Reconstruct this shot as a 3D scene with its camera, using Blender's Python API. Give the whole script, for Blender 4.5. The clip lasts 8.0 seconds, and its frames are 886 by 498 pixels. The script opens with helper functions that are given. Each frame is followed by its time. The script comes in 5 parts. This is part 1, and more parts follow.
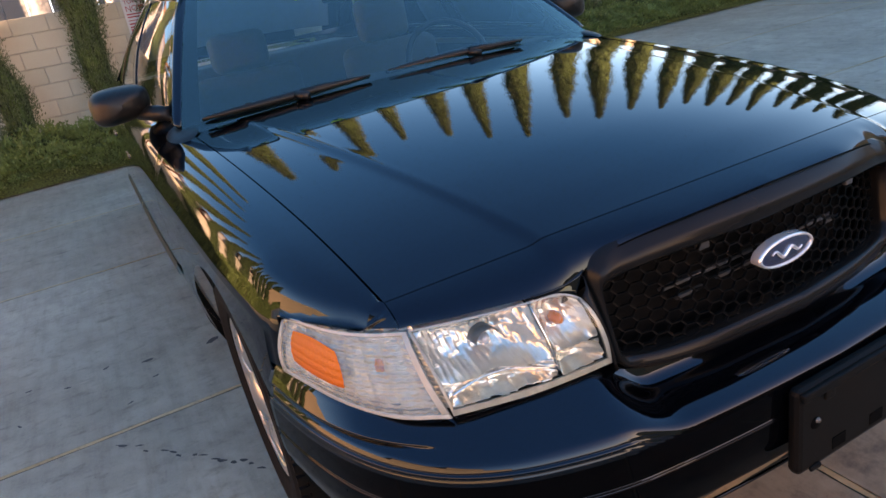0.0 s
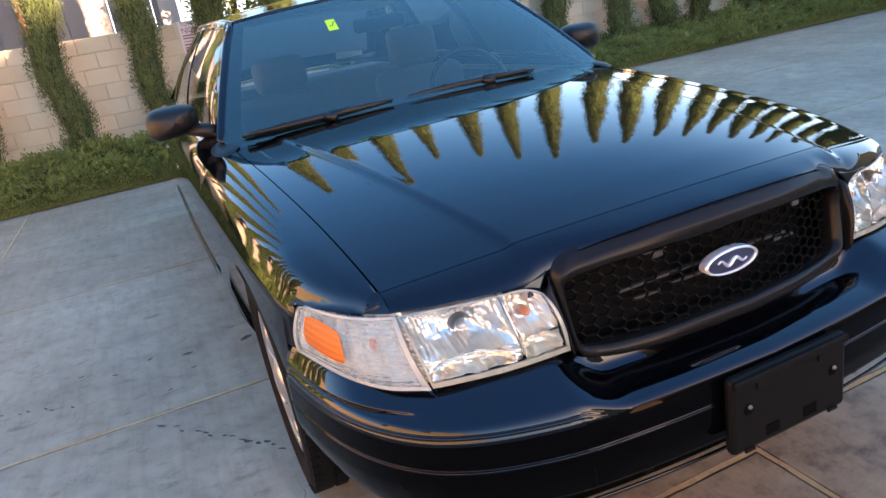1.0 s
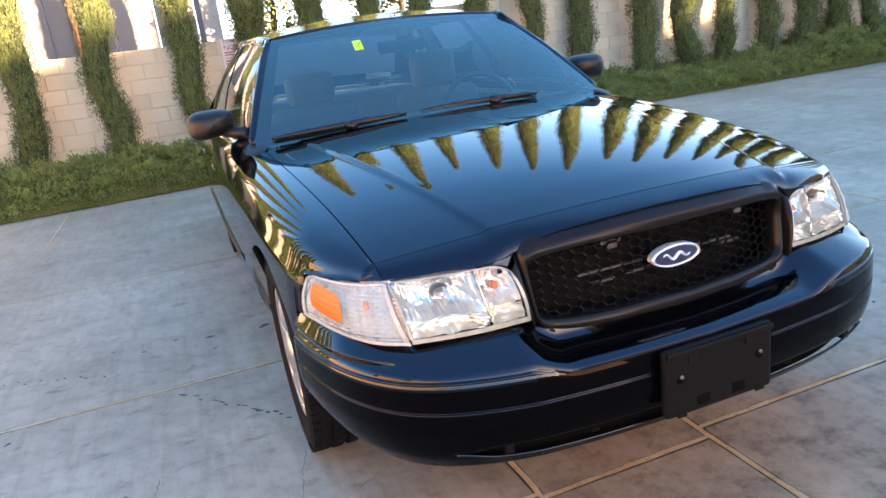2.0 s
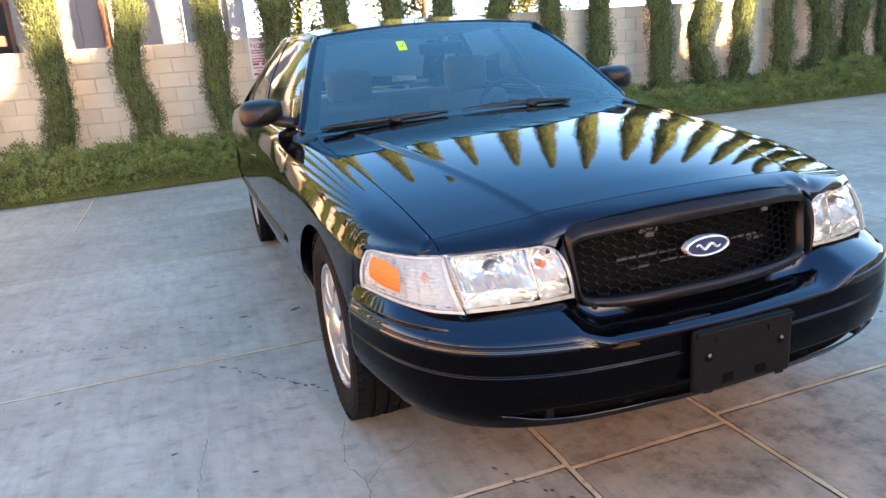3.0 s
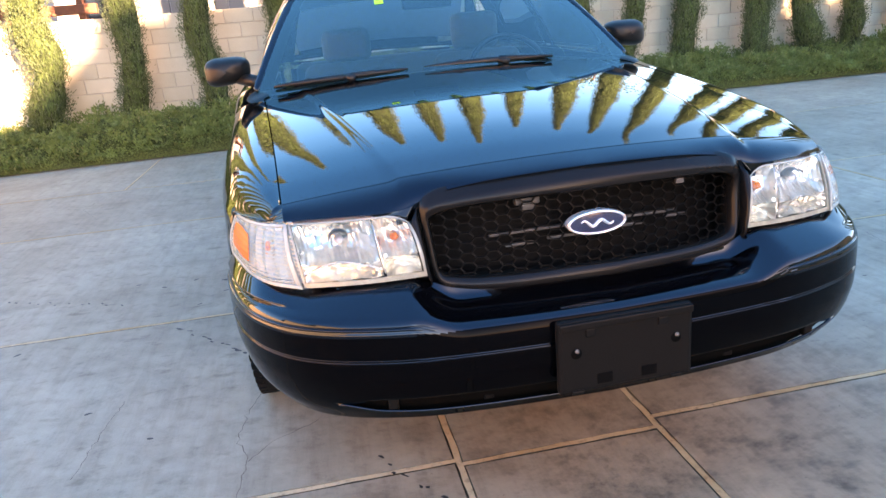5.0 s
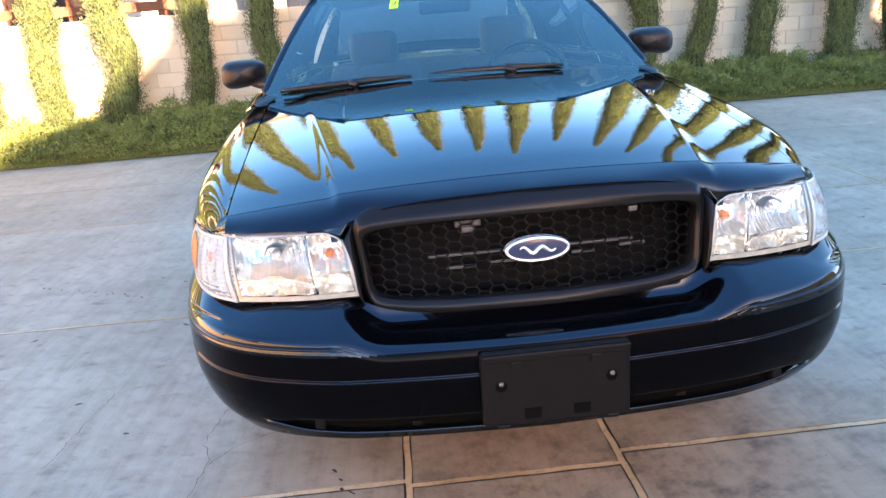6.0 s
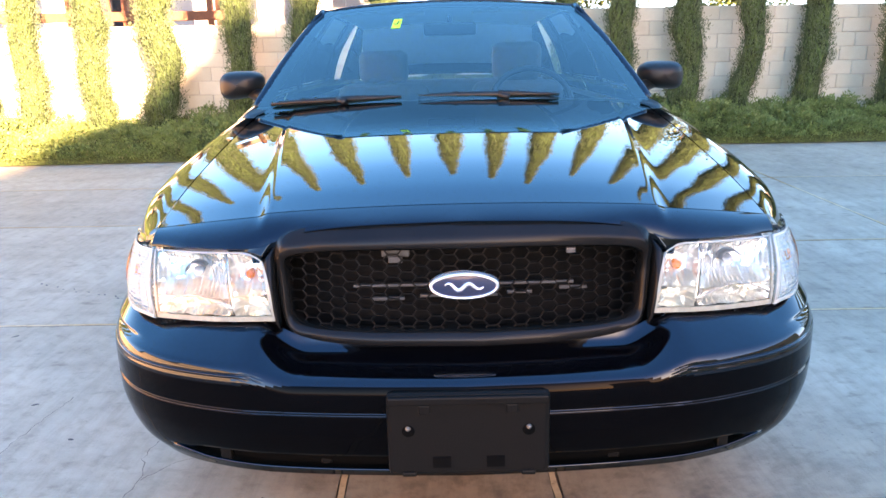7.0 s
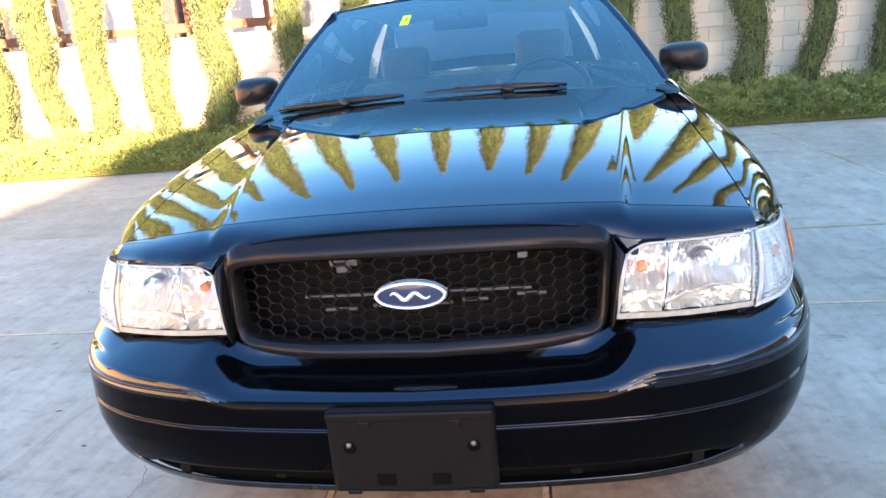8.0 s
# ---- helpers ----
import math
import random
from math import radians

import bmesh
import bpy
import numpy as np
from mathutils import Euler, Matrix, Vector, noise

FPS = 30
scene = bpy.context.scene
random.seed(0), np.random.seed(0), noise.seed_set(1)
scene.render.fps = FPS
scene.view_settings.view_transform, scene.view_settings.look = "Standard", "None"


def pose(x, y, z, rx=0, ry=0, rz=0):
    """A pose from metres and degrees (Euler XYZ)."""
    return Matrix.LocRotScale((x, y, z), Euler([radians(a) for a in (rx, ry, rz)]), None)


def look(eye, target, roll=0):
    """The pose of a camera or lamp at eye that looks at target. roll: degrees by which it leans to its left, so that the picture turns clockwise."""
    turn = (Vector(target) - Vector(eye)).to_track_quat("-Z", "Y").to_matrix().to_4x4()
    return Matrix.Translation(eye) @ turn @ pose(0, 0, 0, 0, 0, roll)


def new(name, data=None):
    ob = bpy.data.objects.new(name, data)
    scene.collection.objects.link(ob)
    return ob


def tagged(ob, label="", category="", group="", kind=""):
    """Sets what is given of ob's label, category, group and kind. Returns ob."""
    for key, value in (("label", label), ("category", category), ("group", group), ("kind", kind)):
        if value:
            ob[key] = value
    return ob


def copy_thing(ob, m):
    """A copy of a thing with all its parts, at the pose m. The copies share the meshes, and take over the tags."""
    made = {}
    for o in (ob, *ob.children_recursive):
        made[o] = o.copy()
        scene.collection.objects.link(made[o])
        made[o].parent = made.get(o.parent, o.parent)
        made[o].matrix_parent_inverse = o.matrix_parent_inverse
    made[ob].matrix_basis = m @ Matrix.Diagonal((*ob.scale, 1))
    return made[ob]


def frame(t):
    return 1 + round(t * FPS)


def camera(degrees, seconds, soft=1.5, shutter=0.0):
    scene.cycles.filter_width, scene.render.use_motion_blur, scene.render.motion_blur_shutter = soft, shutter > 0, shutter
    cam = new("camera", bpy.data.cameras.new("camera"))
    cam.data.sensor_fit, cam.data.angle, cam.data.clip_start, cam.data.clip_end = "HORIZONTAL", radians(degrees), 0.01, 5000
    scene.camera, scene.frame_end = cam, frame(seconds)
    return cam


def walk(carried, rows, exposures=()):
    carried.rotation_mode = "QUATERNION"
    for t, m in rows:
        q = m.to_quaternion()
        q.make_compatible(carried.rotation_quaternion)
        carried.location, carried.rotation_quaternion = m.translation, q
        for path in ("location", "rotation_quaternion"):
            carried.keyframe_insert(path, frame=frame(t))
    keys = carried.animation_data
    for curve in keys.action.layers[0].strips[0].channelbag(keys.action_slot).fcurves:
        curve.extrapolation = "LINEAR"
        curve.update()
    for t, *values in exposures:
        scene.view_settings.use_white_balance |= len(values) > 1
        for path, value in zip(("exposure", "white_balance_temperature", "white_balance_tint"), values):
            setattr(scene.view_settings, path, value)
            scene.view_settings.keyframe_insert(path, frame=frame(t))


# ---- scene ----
cam = camera(65.0, 8.0)
PATH = [
    (0, (-1.051, -0.663, 1.281), (-0.286, 1.037, 0.558), -10.3),
    (0.5, (-1.125, -0.774, 1.31), (-0.456, 0.978, 0.616), -9.37),
    (1, (-1.054, -0.914, 1.311), (-0.375, 0.85, 0.658), -9.68),
    (1.5, (-1.013, -1.097, 1.277), (-0.403, 0.697, 0.638), -8.6),
    (1.7, (-1.027, -1.151, 1.284), (-0.407, 0.664, 0.716), -7.8),
    (2.8, (-1.271, -1.326, 1.273), (-0.625, 0.472, 0.681), -6.2),
    (3, (-1.281, -1.336, 1.264), (-0.647, 0.481, 0.721), -4.3),
    (3.5, (-1.192, -1.352, 1.197), (-0.548, 0.458, 0.641), -7.3),
    (4, (-0.991, -1.403, 1.178), (-0.466, 0.443, 0.613), -5.7),
    (4.5, (-0.796, -1.383, 1.166), (-0.36, 0.472, 0.558), -5.5),
    (4.7, (-0.723, -1.338, 1.158), (-0.327, 0.526, 0.551), -5.3),
    (6, (-0.293, -1.304, 1.177), (-0.183, 0.602, 0.58), -4.2),
    (6.5, (-0.135, -1.307, 1.168), (-0.073, 0.607, 0.589), -4.0),
    (7, (-0.037, -1.225, 1.163), (-0.046, 0.703, 0.63), -1.0),
    (7.5, (0.118, -1.136, 1.158), (-0.003, 0.775, 0.579), -2.2),
    (8, (0.226, -1.145, 1.164), (-0.003, 0.766, 0.62), -4.5),
]
# seconds, stops, white point, tint
EXPOSURES = [(0.0, 2.73, 10850, 48), (0.5, 2.94, 10800, 48), (1.0, 3.23, 10700, 47), (1.5, 3.46, 10600, 46), (3.0, 3.70, 10500, 46), (4.5, 3.70, 10400, 46), (6.5, 3.97, 9950, 46), (8.0, 4.06, 9800, 45)]
walk(cam, [(t, look(eye, target, roll)) for t, eye, target, roll in PATH], EXPOSURES)

# ---- light ----
SUN_EL, SUN_AZ = radians(18.0), radians(-28.0)  # low sun behind the camera, to its right
world = bpy.data.worlds.new("world")
scene.world = world
world.use_nodes = True
wn = world.node_tree
sky = wn.nodes.new("ShaderNodeTexSky")
sky.sky_type, sky.sun_disc = "NISHITA", False
sky.sun_elevation, sky.sun_rotation = SUN_EL, math.pi + SUN_AZ
sky.air_density, sky.dust_density, sky.ozone_density = 1.2, 1.2, 2.0
deep = wn.nodes.new("ShaderNodeHueSaturation")
deep.inputs["Saturation"].default_value = 1.6
deep.inputs["Value"].default_value = 0.68
wn.links.new(sky.outputs[0], deep.inputs["Color"])
# the even blue of light scattered more than once, which the texture leaves out
blue = wn.nodes.new("ShaderNodeMix")
blue.data_type, blue.blend_type = "RGBA", "ADD"
blue.inputs[0].default_value = 1.0
blue.inputs[7].default_value = (0.05, 1.15, 2.95, 1)
wn.links.new(deep.outputs[0], blue.inputs[6])
# pale haze that thickens towards the horizon all round
way = wn.nodes.new("ShaderNodeTexCoord")
parts = wn.nodes.new("ShaderNodeSeparateXYZ")
wn.links.new(way.outputs["Generated"], parts.inputs[0])
fade = wn.nodes.new("ShaderNodeMapRange")
fade.interpolation_type = "SMOOTHERSTEP"
for _k, _v in zip((1, 2, 3, 4), (-0.12, 0.60, 1.0, 0.0)):
    fade.inputs[_k].default_value = _v
wn.links.new(parts.outputs["Z"], fade.inputs[0])
haze = wn.nodes.new("ShaderNodeMix")
haze.data_type, haze.blend_type = "RGBA", "ADD"
haze.inputs[7].default_value = (1.7, 5.2, 8.2, 1)
wn.links.new(fade.outputs[0], haze.inputs[0])
wn.links.new(blue.outputs[2], haze.inputs[6])
wn.links.new(haze.outputs[2], wn.nodes["Background"].inputs[0])
wn.nodes["Background"].inputs[1].default_value = 0.056
sun = new("sun", bpy.data.lights.new("sun", "SUN"))
sun.data.energy, sun.data.angle, sun.data.color = 4.7, radians(0.53), (1.0, 0.89, 0.72)
sun_way = Vector((-math.sin(SUN_AZ) * math.cos(SUN_EL), -math.cos(SUN_AZ) * math.cos(SUN_EL), math.sin(SUN_EL)))
sun.matrix_world = look(sun_way * 60, (0, 0, 0))


# ---- materials ----
class Nodes:
    """A short way to write node materials."""

    def __init__(self, name):
        self.mat = bpy.data.materials.new(name)
        self.mat.use_nodes = True
        self.tree = self.mat.node_tree
        self.shader = self.tree.nodes["Principled BSDF"]
        self.out = self.tree.nodes["Material Output"]

    def add(self, kind, **values):
        node = self.tree.nodes.new(kind)
        for key, value in values.items():
            node.inputs[key.replace("_", " ")].default_value = value
        return node

    def link(self, a, b):
        self.tree.links.new(a, b)

    def place(self):
        return self.add("ShaderNodeTexCoord").outputs["Object"]

    def world_place(self):
        return self.add("ShaderNodeNewGeometry").outputs["Position"]

    def noise(self, scale, detail=4.0, rough=0.55, place=None, stretch=None):
        node = self.add("ShaderNodeTexNoise", Scale=scale, Detail=detail, Roughness=rough)
        place = place or self.place()
        if stretch:
            turn = self.add("ShaderNodeMapping", Scale=stretch)
            self.link(place, turn.inputs[0])
            place = turn.outputs[0]
        self.link(place, node.inputs["Vector"])
        return node.outputs[0]

    def ramp(self, value, stops):
        node = self.add("ShaderNodeValToRGB")
        ramp = node.color_ramp
        while len(ramp.elements) < len(stops):
            ramp.elements.new(0.5)
        for e, (p, c) in zip(ramp.elements, stops):
            e.position, e.color = p, (*c, 1) if len(c) == 3 else c
        self.link(value, node.inputs[0])
        return node.outputs[0]

    def mix(self, fac, a, b, mode="MIX"):
        node = self.add("ShaderNodeMix")
        node.data_type, node.blend_type = "RGBA", mode
        for k, v in ((0, fac), (6, a), (7, b)):
            if isinstance(v, (int, float)):
                node.inputs[k].default_value = v
            elif isinstance(v, tuple):
                node.inputs[k].default_value = (*v, 1)
            else:
                self.link(v, node.inputs[k])
        return node.outputs[2]

    def bump(self, height, strength, distance=0.01):
        node = self.add("ShaderNodeBump", Strength=strength, Distance=distance)
        self.link(height, node.inputs["Height"])
        self.link(node.outputs[0], self.shader.inputs["Normal"])

    def set(self, **values):
        for key, value in values.items():
            socket = self.shader.inputs[key.replace("_", " ")]
            if isinstance(value, bpy.types.NodeSocket):
                self.link(value, socket)
            elif isinstance(value, tuple):
                socket.default_value = (*value, 1)
            else:
                socket.default_value = value
        return self.mat


def grey(v):
    return (v, v, v)


def make_paint(name="black_paint", gleam=(0.44, 0.75, 1.0), shine=0.41):
    n = Nodes(name)
    spots = n.noise(900, 2, 0.5)
    dust = n.noise(7, 5, 0.6)
    rough = n.ramp(dust, [(0.35, grey(0.01)), (0.8, grey(0.03))])
    return n.set(Base_Color=n.ramp(spots, [(0.3, (0.0008, 0.0008, 0.001)), (0.9, (0.002, 0.002, 0.003))]), Roughness=rough, Coat_Weight=0.0,
                 IOR=1.5, Specular_IOR_Level=shine, Specular_Tint=gleam)


def make_satin():
    """Smooth satin black plastic."""
    n = Nodes("surround_plastic")
    dust = n.noise(6, 4, 0.6)
    return n.set(Base_Color=n.ramp(dust, [(0.3, (0.005, 0.0047, 0.0045)), (0.8, (0.009, 0.0083, 0.0078))]), Roughness=0.24, IOR=1.5, Specular_IOR_Level=0.16, Specular_Tint=(0.75, 0.86, 1.0))


def make_plain(name, colour, rough=0.5, metal=0.0, spread=0.15, scale=30.0, bump=0.0, **more):
    n = Nodes(name)
    fine = n.noise(scale, 6, 0.6)
    lo, hi = tuple(c * (1 - spread) for c in colour), tuple(min(1, c * (1 + spread)) for c in colour)
    big = n.noise(scale * 0.12, 3, 0.5)
    base = n.mix(big, n.ramp(fine, [(0.3, lo), (0.7, hi)]), tuple(c * (1 - spread * 0.8) for c in colour))
    if bump:
        n.bump(fine, bump, 0.004)
    return n.set(Base_Color=base, Roughness=n.ramp(fine, [(0.2, grey(max(0, rough - 0.06))), (0.8, grey(min(1, rough + 0.06)))]), Metallic=metal, **more)


def make_glass(name, tint, gloss=1.45, gleam=(1.0, 1.0, 1.0)):
    """A clear or tinted pane: what lies behind it, and a mirror image that grows at a slant."""
    n = Nodes(name)
    clear = n.add("ShaderNodeBsdfTransparent", Color=(*tint, 1))
    shine = n.add("ShaderNodeBsdfGlossy", Roughness=0.0, Color=(*gleam, 1))
    fres = n.add("ShaderNodeFresnel", IOR=gloss)
    mix = n.add("ShaderNodeMixShader")
    n.link(fres.outputs[0], mix.inputs[0])
    n.link(clear.outputs[0], mix.inputs[1])
    n.link(shine.outputs[0], mix.inputs[2])
    n.link(mix.outputs[0], n.out.inputs[0])
    return n.mat


def make_concrete():
    n = Nodes("concrete")
    p = n.world_place()
    fine, mid, big = n.noise(160, 6, 0.7, p), n.noise(5, 6, 0.65, p), n.noise(0.7, 4, 0.6, p)
    streak = n.noise(1.2, 5, 0.6, p, (1.0, 0.12, 1.0))
    rand = n.add("ShaderNodeObjectInfo").outputs["Random"]
    slab = n.ramp(rand, [(0.0, (0.424, 0.375, 0.292)), (1.0, (0.485, 0.434, 0.341))])
    base = n.mix(0.8, slab, n.ramp(mid, [(0.3, (0.62, 0.60, 0.58)), (0.5, (0.84, 0.83, 0.82)), (0.72, (1.0, 1.0, 1.0))]), "MULTIPLY")
    base = n.mix(0.7, base, n.ramp(big, [(0.35, (0.70, 0.66, 0.62)), (0.65, (1, 1, 1))]), "MULTIPLY")
    base = n.mix(0.5, base, n.ramp(streak, [(0.3, (0.74, 0.72, 0.7)), (0.6, (1, 1, 1))]), "MULTIPLY")
    base = n.mix(0.35, base, n.ramp(fine, [(0.3, (0.7, 0.7, 0.7)), (0.7, (1, 1, 1))]), "MULTIPLY")
    spots = n.noise(9, 3, 0.5, p, (1.0, 1.8, 1.0))
    base = n.mix(0.8, base, n.ramp(spots, [(0.27, (0.6, 0.57, 0.55)), (0.40, (1, 1, 1))]), "MULTIPLY")
    worn = n.noise(2.6, 6, 0.7, p, (1.6, 0.8, 1.0))
    base = n.mix(n.ramp(worn, [(0.52, grey(0)), (0.75, grey(0.22))]), base, (0.46, 0.385, 0.305))
    # brown stain by the nose of the car, with some warm light painted in
    away = n.add("ShaderNodeVectorMath")
    away.operation = "DISTANCE"
    away.inputs[1].default_value = (0.3, -0.25, 0.0)
    n.link(p, away.inputs[0])
    nose_tone = n.mix(0.45, away.outputs["Value"], n.noise(2.2, 5, 0.65, p))
    base = n.mix(n.ramp(nose_tone, [(0.43, grey(0.93)), (0.66, grey(0.66)), (1.05, grey(0.0))]), base, (0.34, 0.212, 0.132))
    grime = n.ramp(n.noise(4.2, 9, 0.72, p), [(0.36, (0.30, 0.26, 0.24)), (0.5, (0.88, 0.86, 0.84)), (0.68, (1.15, 1.12, 1.09))])
    base = n.mix(n.ramp(nose_tone, [(0.5, grey(0.85)), (1.1, grey(0.2))]), base, grime, "MULTIPLY")
    smear = n.ramp(n.noise(1.3, 7, 0.7, p, (0.6, 2.4, 1.0)), [(0.34, (0.66, 0.64, 0.63)), (0.5, (1, 1, 1))])
    base = n.mix(0.38, base, smear, "MULTIPLY")
    mottle = n.ramp(n.noise(17, 8, 0.75, p), [(0.34, (0.62, 0.60, 0.58)), (0.48, (0.97, 0.97, 0.96)), (0.68, (1.10, 1.09, 1.08))])
    base = n.mix(0.55, base, mottle, "MULTIPLY")
    sweep = n.ramp(n.noise(7, 6, 0.7, p, (3.2, 0.35, 1.0)), [(0.36, (0.72, 0.70, 0.68)), (0.52, (1, 1, 1)), (0.72, (1.08, 1.08, 1.07))])
    base = n.mix(0.5, base, sweep, "MULTIPLY")
    pits = n.ramp(n.noise(60, 3, 0.6, p), [(0.24, (0.45, 0.42, 0.40)), (0.32, (1, 1, 1))])
    base = n.mix(0.8, base, pits, "MULTIPLY")
    rust = n.noise(0.9, 5, 0.65, p)
    base = n.mix(n.ramp(rust, [(0.55, grey(0)), (0.75, grey(0.35))]), base, (0.25, 0.195, 0.14))
    n.bump(n.mix(0.5, fine, mid), 0.25, 0.004)
    return n.set(Base_Color=base, Roughness=n.ramp(mid, [(0.3, grey(0.55)), (0.7, grey(0.8))]))


def make_joint():
    """Weathered joint filler: pale sandy stretches, rusty ones and black dirt."""
    n = Nodes("joint_filler")
    p = n.world_place()
    long, fine = n.noise(1.1, 4, 0.6, p), n.noise(38, 6, 0.7, p)
    base = n.ramp(long, [(0.36, (0.40, 0.20, 0.085)), (0.48, (0.52, 0.32, 0.17)), (0.64, (0.60, 0.44, 0.29))])
    base = n.mix(0.75, base, n.ramp(fine, [(0.30, (0.35, 0.32, 0.30)), (0.46, (0.95, 0.94, 0.93)), (0.7, (1.1, 1.08, 1.05))]), "MULTIPLY")
    n.bump(fine, 0.6, 0.006)
    return n.set(Base_Color=base, Roughness=0.9)


def make_block():
    n = Nodes("wall_block")
    p = n.world_place()
    fine, mid = n.noise(120, 6, 0.7, p), n.noise(4, 5, 0.6, p)
    rand = n.add("ShaderNodeObjectInfo").outputs["Random"]
    base = n.ramp(rand, [(0.0, (0.51, 0.475, 0.365)), (0.5, (0.555, 0.515, 0.40)), (1.0, (0.59, 0.545, 0.425))])
    base = n.mix(0.5, base, n.ramp(mid, [(0.3, (0.78, 0.76, 0.73)), (0.7, (1, 1, 1))]), "MULTIPLY")
    base = n.mix(0.4, base, n.ramp(fine, [(0.3, (0.7, 0.7, 0.7)), (0.7, (1, 1, 1))]), "MULTIPLY")
    n.bump(fine, 0.5, 0.006)
    return n.set(Base_Color=base, Roughness=0.9)


def make_leaf(name, dark, light, dry):
    n = Nodes(name)
    island = n.add("ShaderNodeNewGeometry").outputs["Random Per Island"]
    patch = n.noise(3.0, 3, 0.6, n.world_place())
    base = n.mix(n.ramp(patch, [(0.35, grey(0)), (0.7, grey(1))]), n.ramp(island, [(0.0, dark), (0.8, light), (1.0, dry)]), light)
    tuft = n.noise(10.0, 3, 0.6, n.world_place())
    base = n.mix(0.85, base, n.ramp(tuft, [(0.32, (0.42, 0.44, 0.42)), (0.48, (0.95, 0.95, 0.95)), (0.66, (1.25, 1.24, 1.15))]), "MULTIPLY")
    return n.set(Base_Color=base, Roughness=0.6, Subsurface_Weight=0.0, Specular_IOR_Level=0.3)


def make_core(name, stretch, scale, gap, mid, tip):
    """Dense inner foliage: the shade in gaps between sprays is painted into the colour."""
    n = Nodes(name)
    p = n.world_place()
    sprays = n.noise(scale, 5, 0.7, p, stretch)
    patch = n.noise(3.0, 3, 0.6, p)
    # gap colour carries the shade between sprays, tip colour the lighter ends
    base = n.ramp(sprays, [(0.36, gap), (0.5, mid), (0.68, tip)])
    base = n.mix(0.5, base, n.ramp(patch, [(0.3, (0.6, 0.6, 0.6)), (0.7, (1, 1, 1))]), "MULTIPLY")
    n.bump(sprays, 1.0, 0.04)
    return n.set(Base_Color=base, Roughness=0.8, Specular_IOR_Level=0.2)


def make_soil():
    n = Nodes("soil")
    p = n.world_place()
    clods, big = n.noise(40, 8, 0.7, p), n.noise(2, 4, 0.6, p)
    base = n.mix(big, n.ramp(clods, [(0.3, (0.05, 0.036, 0.025)), (0.7, (0.16, 0.12, 0.085))]), (0.10, 0.075, 0.05))
    n.bump(clods, 0.8, 0.03)
    return n.set(Base_Color=base, Roughness=0.95)


def make_chrome():
    """Polished bright metal."""
    n = Nodes("chrome")
    smudge = n.noise(40, 4, 0.6)
    return n.set(Base_Color=(0.86, 0.87, 0.9), Metallic=1.0, Roughness=n.ramp(smudge, [(0.35, grey(0.05)), (0.75, grey(0.14))]))


def make_facet():
    """Bright lamp reflector metal."""
    n = Nodes("faceted_reflector")
    n.bump(n.noise(150, 3, 0.6, None, (1.0, 1.0, 0.5)), 0.35, 0.002)
    tone = n.ramp(n.noise(45, 3, 0.6), [(0.3, (0.56, 0.59, 0.56)), (0.7, (0.80, 0.82, 0.78))])
    return n.set(Base_Color=tone, Metallic=0.72, Roughness=0.10)


def make_lens_ribbed():
    """Clear lens pressed into a fine grid of pillows."""
    n = Nodes("ribbed_lens")
    p = n.place()
    rows = n.add("ShaderNodeTexWave", Scale=32.0, Distortion=0.0)
    rows.bands_direction = "Z"
    n.link(p, rows.inputs["Vector"])
    cols = n.add("ShaderNodeTexWave", Scale=26.0, Distortion=0.0)
    cols.bands_direction = "DIAGONAL"
    flat = n.add("ShaderNodeMapping", Scale=(1.0, 1.0, 0.0))
    n.link(p, flat.inputs[0])
    n.link(flat.outputs[0], cols.inputs["Vector"])
    n.bump(n.mix(0.5, rows.outputs["Fac"], cols.outputs["Fac"]), 0.9, 0.007)
    return n.set(Base_Color=(0.86, 0.93, 0.88), Roughness=0.06, Transmission_Weight=0.8, IOR=1.4)


PAINT = make_paint()
# one black paint twice: reflections raised for the upper bumper, turned down for the lower
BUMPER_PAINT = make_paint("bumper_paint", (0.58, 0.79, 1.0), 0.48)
FASCIA = make_paint("fascia_paint_dimmed", (0.92, 0.86, 0.82), 0.052)
BLACK_PLASTIC = make_plain("black_plastic", (0.0068, 0.0064, 0.0062), 0.42, spread=0.3, scale=200, bump=0.08, Specular_IOR_Level=0.07)
TRIM_BLACK = make_plain("trim_black", (0.006, 0.006, 0.006), 0.42, spread=0.3, scale=90, Specular_IOR_Level=0.3)
GRILLE_BLACK = make_plain("grille_black", (0.0045, 0.0045, 0.0046), 0.36, spread=0.3, scale=200, Specular_IOR_Level=0.085)
RUBBER = make_plain("rubber", (0.0058, 0.0054, 0.0052), 0.75, spread=0.3, scale=60, bump=0.15, Specular_IOR_Level=0.10)
# near-black that puts the shade of hollows and gaps into the colour
DARK_VOID = make_plain("dark_void", (0.002, 0.002, 0.002), 0.9, spread=0.3, Specular_IOR_Level=0.05)
RADIATOR = make_plain("radiator", (0.002, 0.002, 0.0022), 0.7, 0.0, spread=0.4, scale=160, bump=0.3, Specular_IOR_Level=0.08)
SILVER = make_plain("silver_wheel", (0.50, 0.49, 0.47), 0.3, 0.85, spread=0.12, scale=24)
CHROME = make_chrome()
DULL_STEEL = make_plain("dull_steel", (0.14, 0.13, 0.12), 0.45, 0.6, spread=0.3, scale=200)
BAR_METAL = make_plain("bar_metal", (0.075, 0.075, 0.078), 0.4, 0.3)
FACET = make_facet()
LAMP_WHITE = make_plain("lamp_white", (0.62, 0.64, 0.60), 0.25, 0.1, spread=0.08, scale=60)
BULB = make_plain("bulb_glass", (0.5, 0.5, 0.52), 0.1, 0.4)
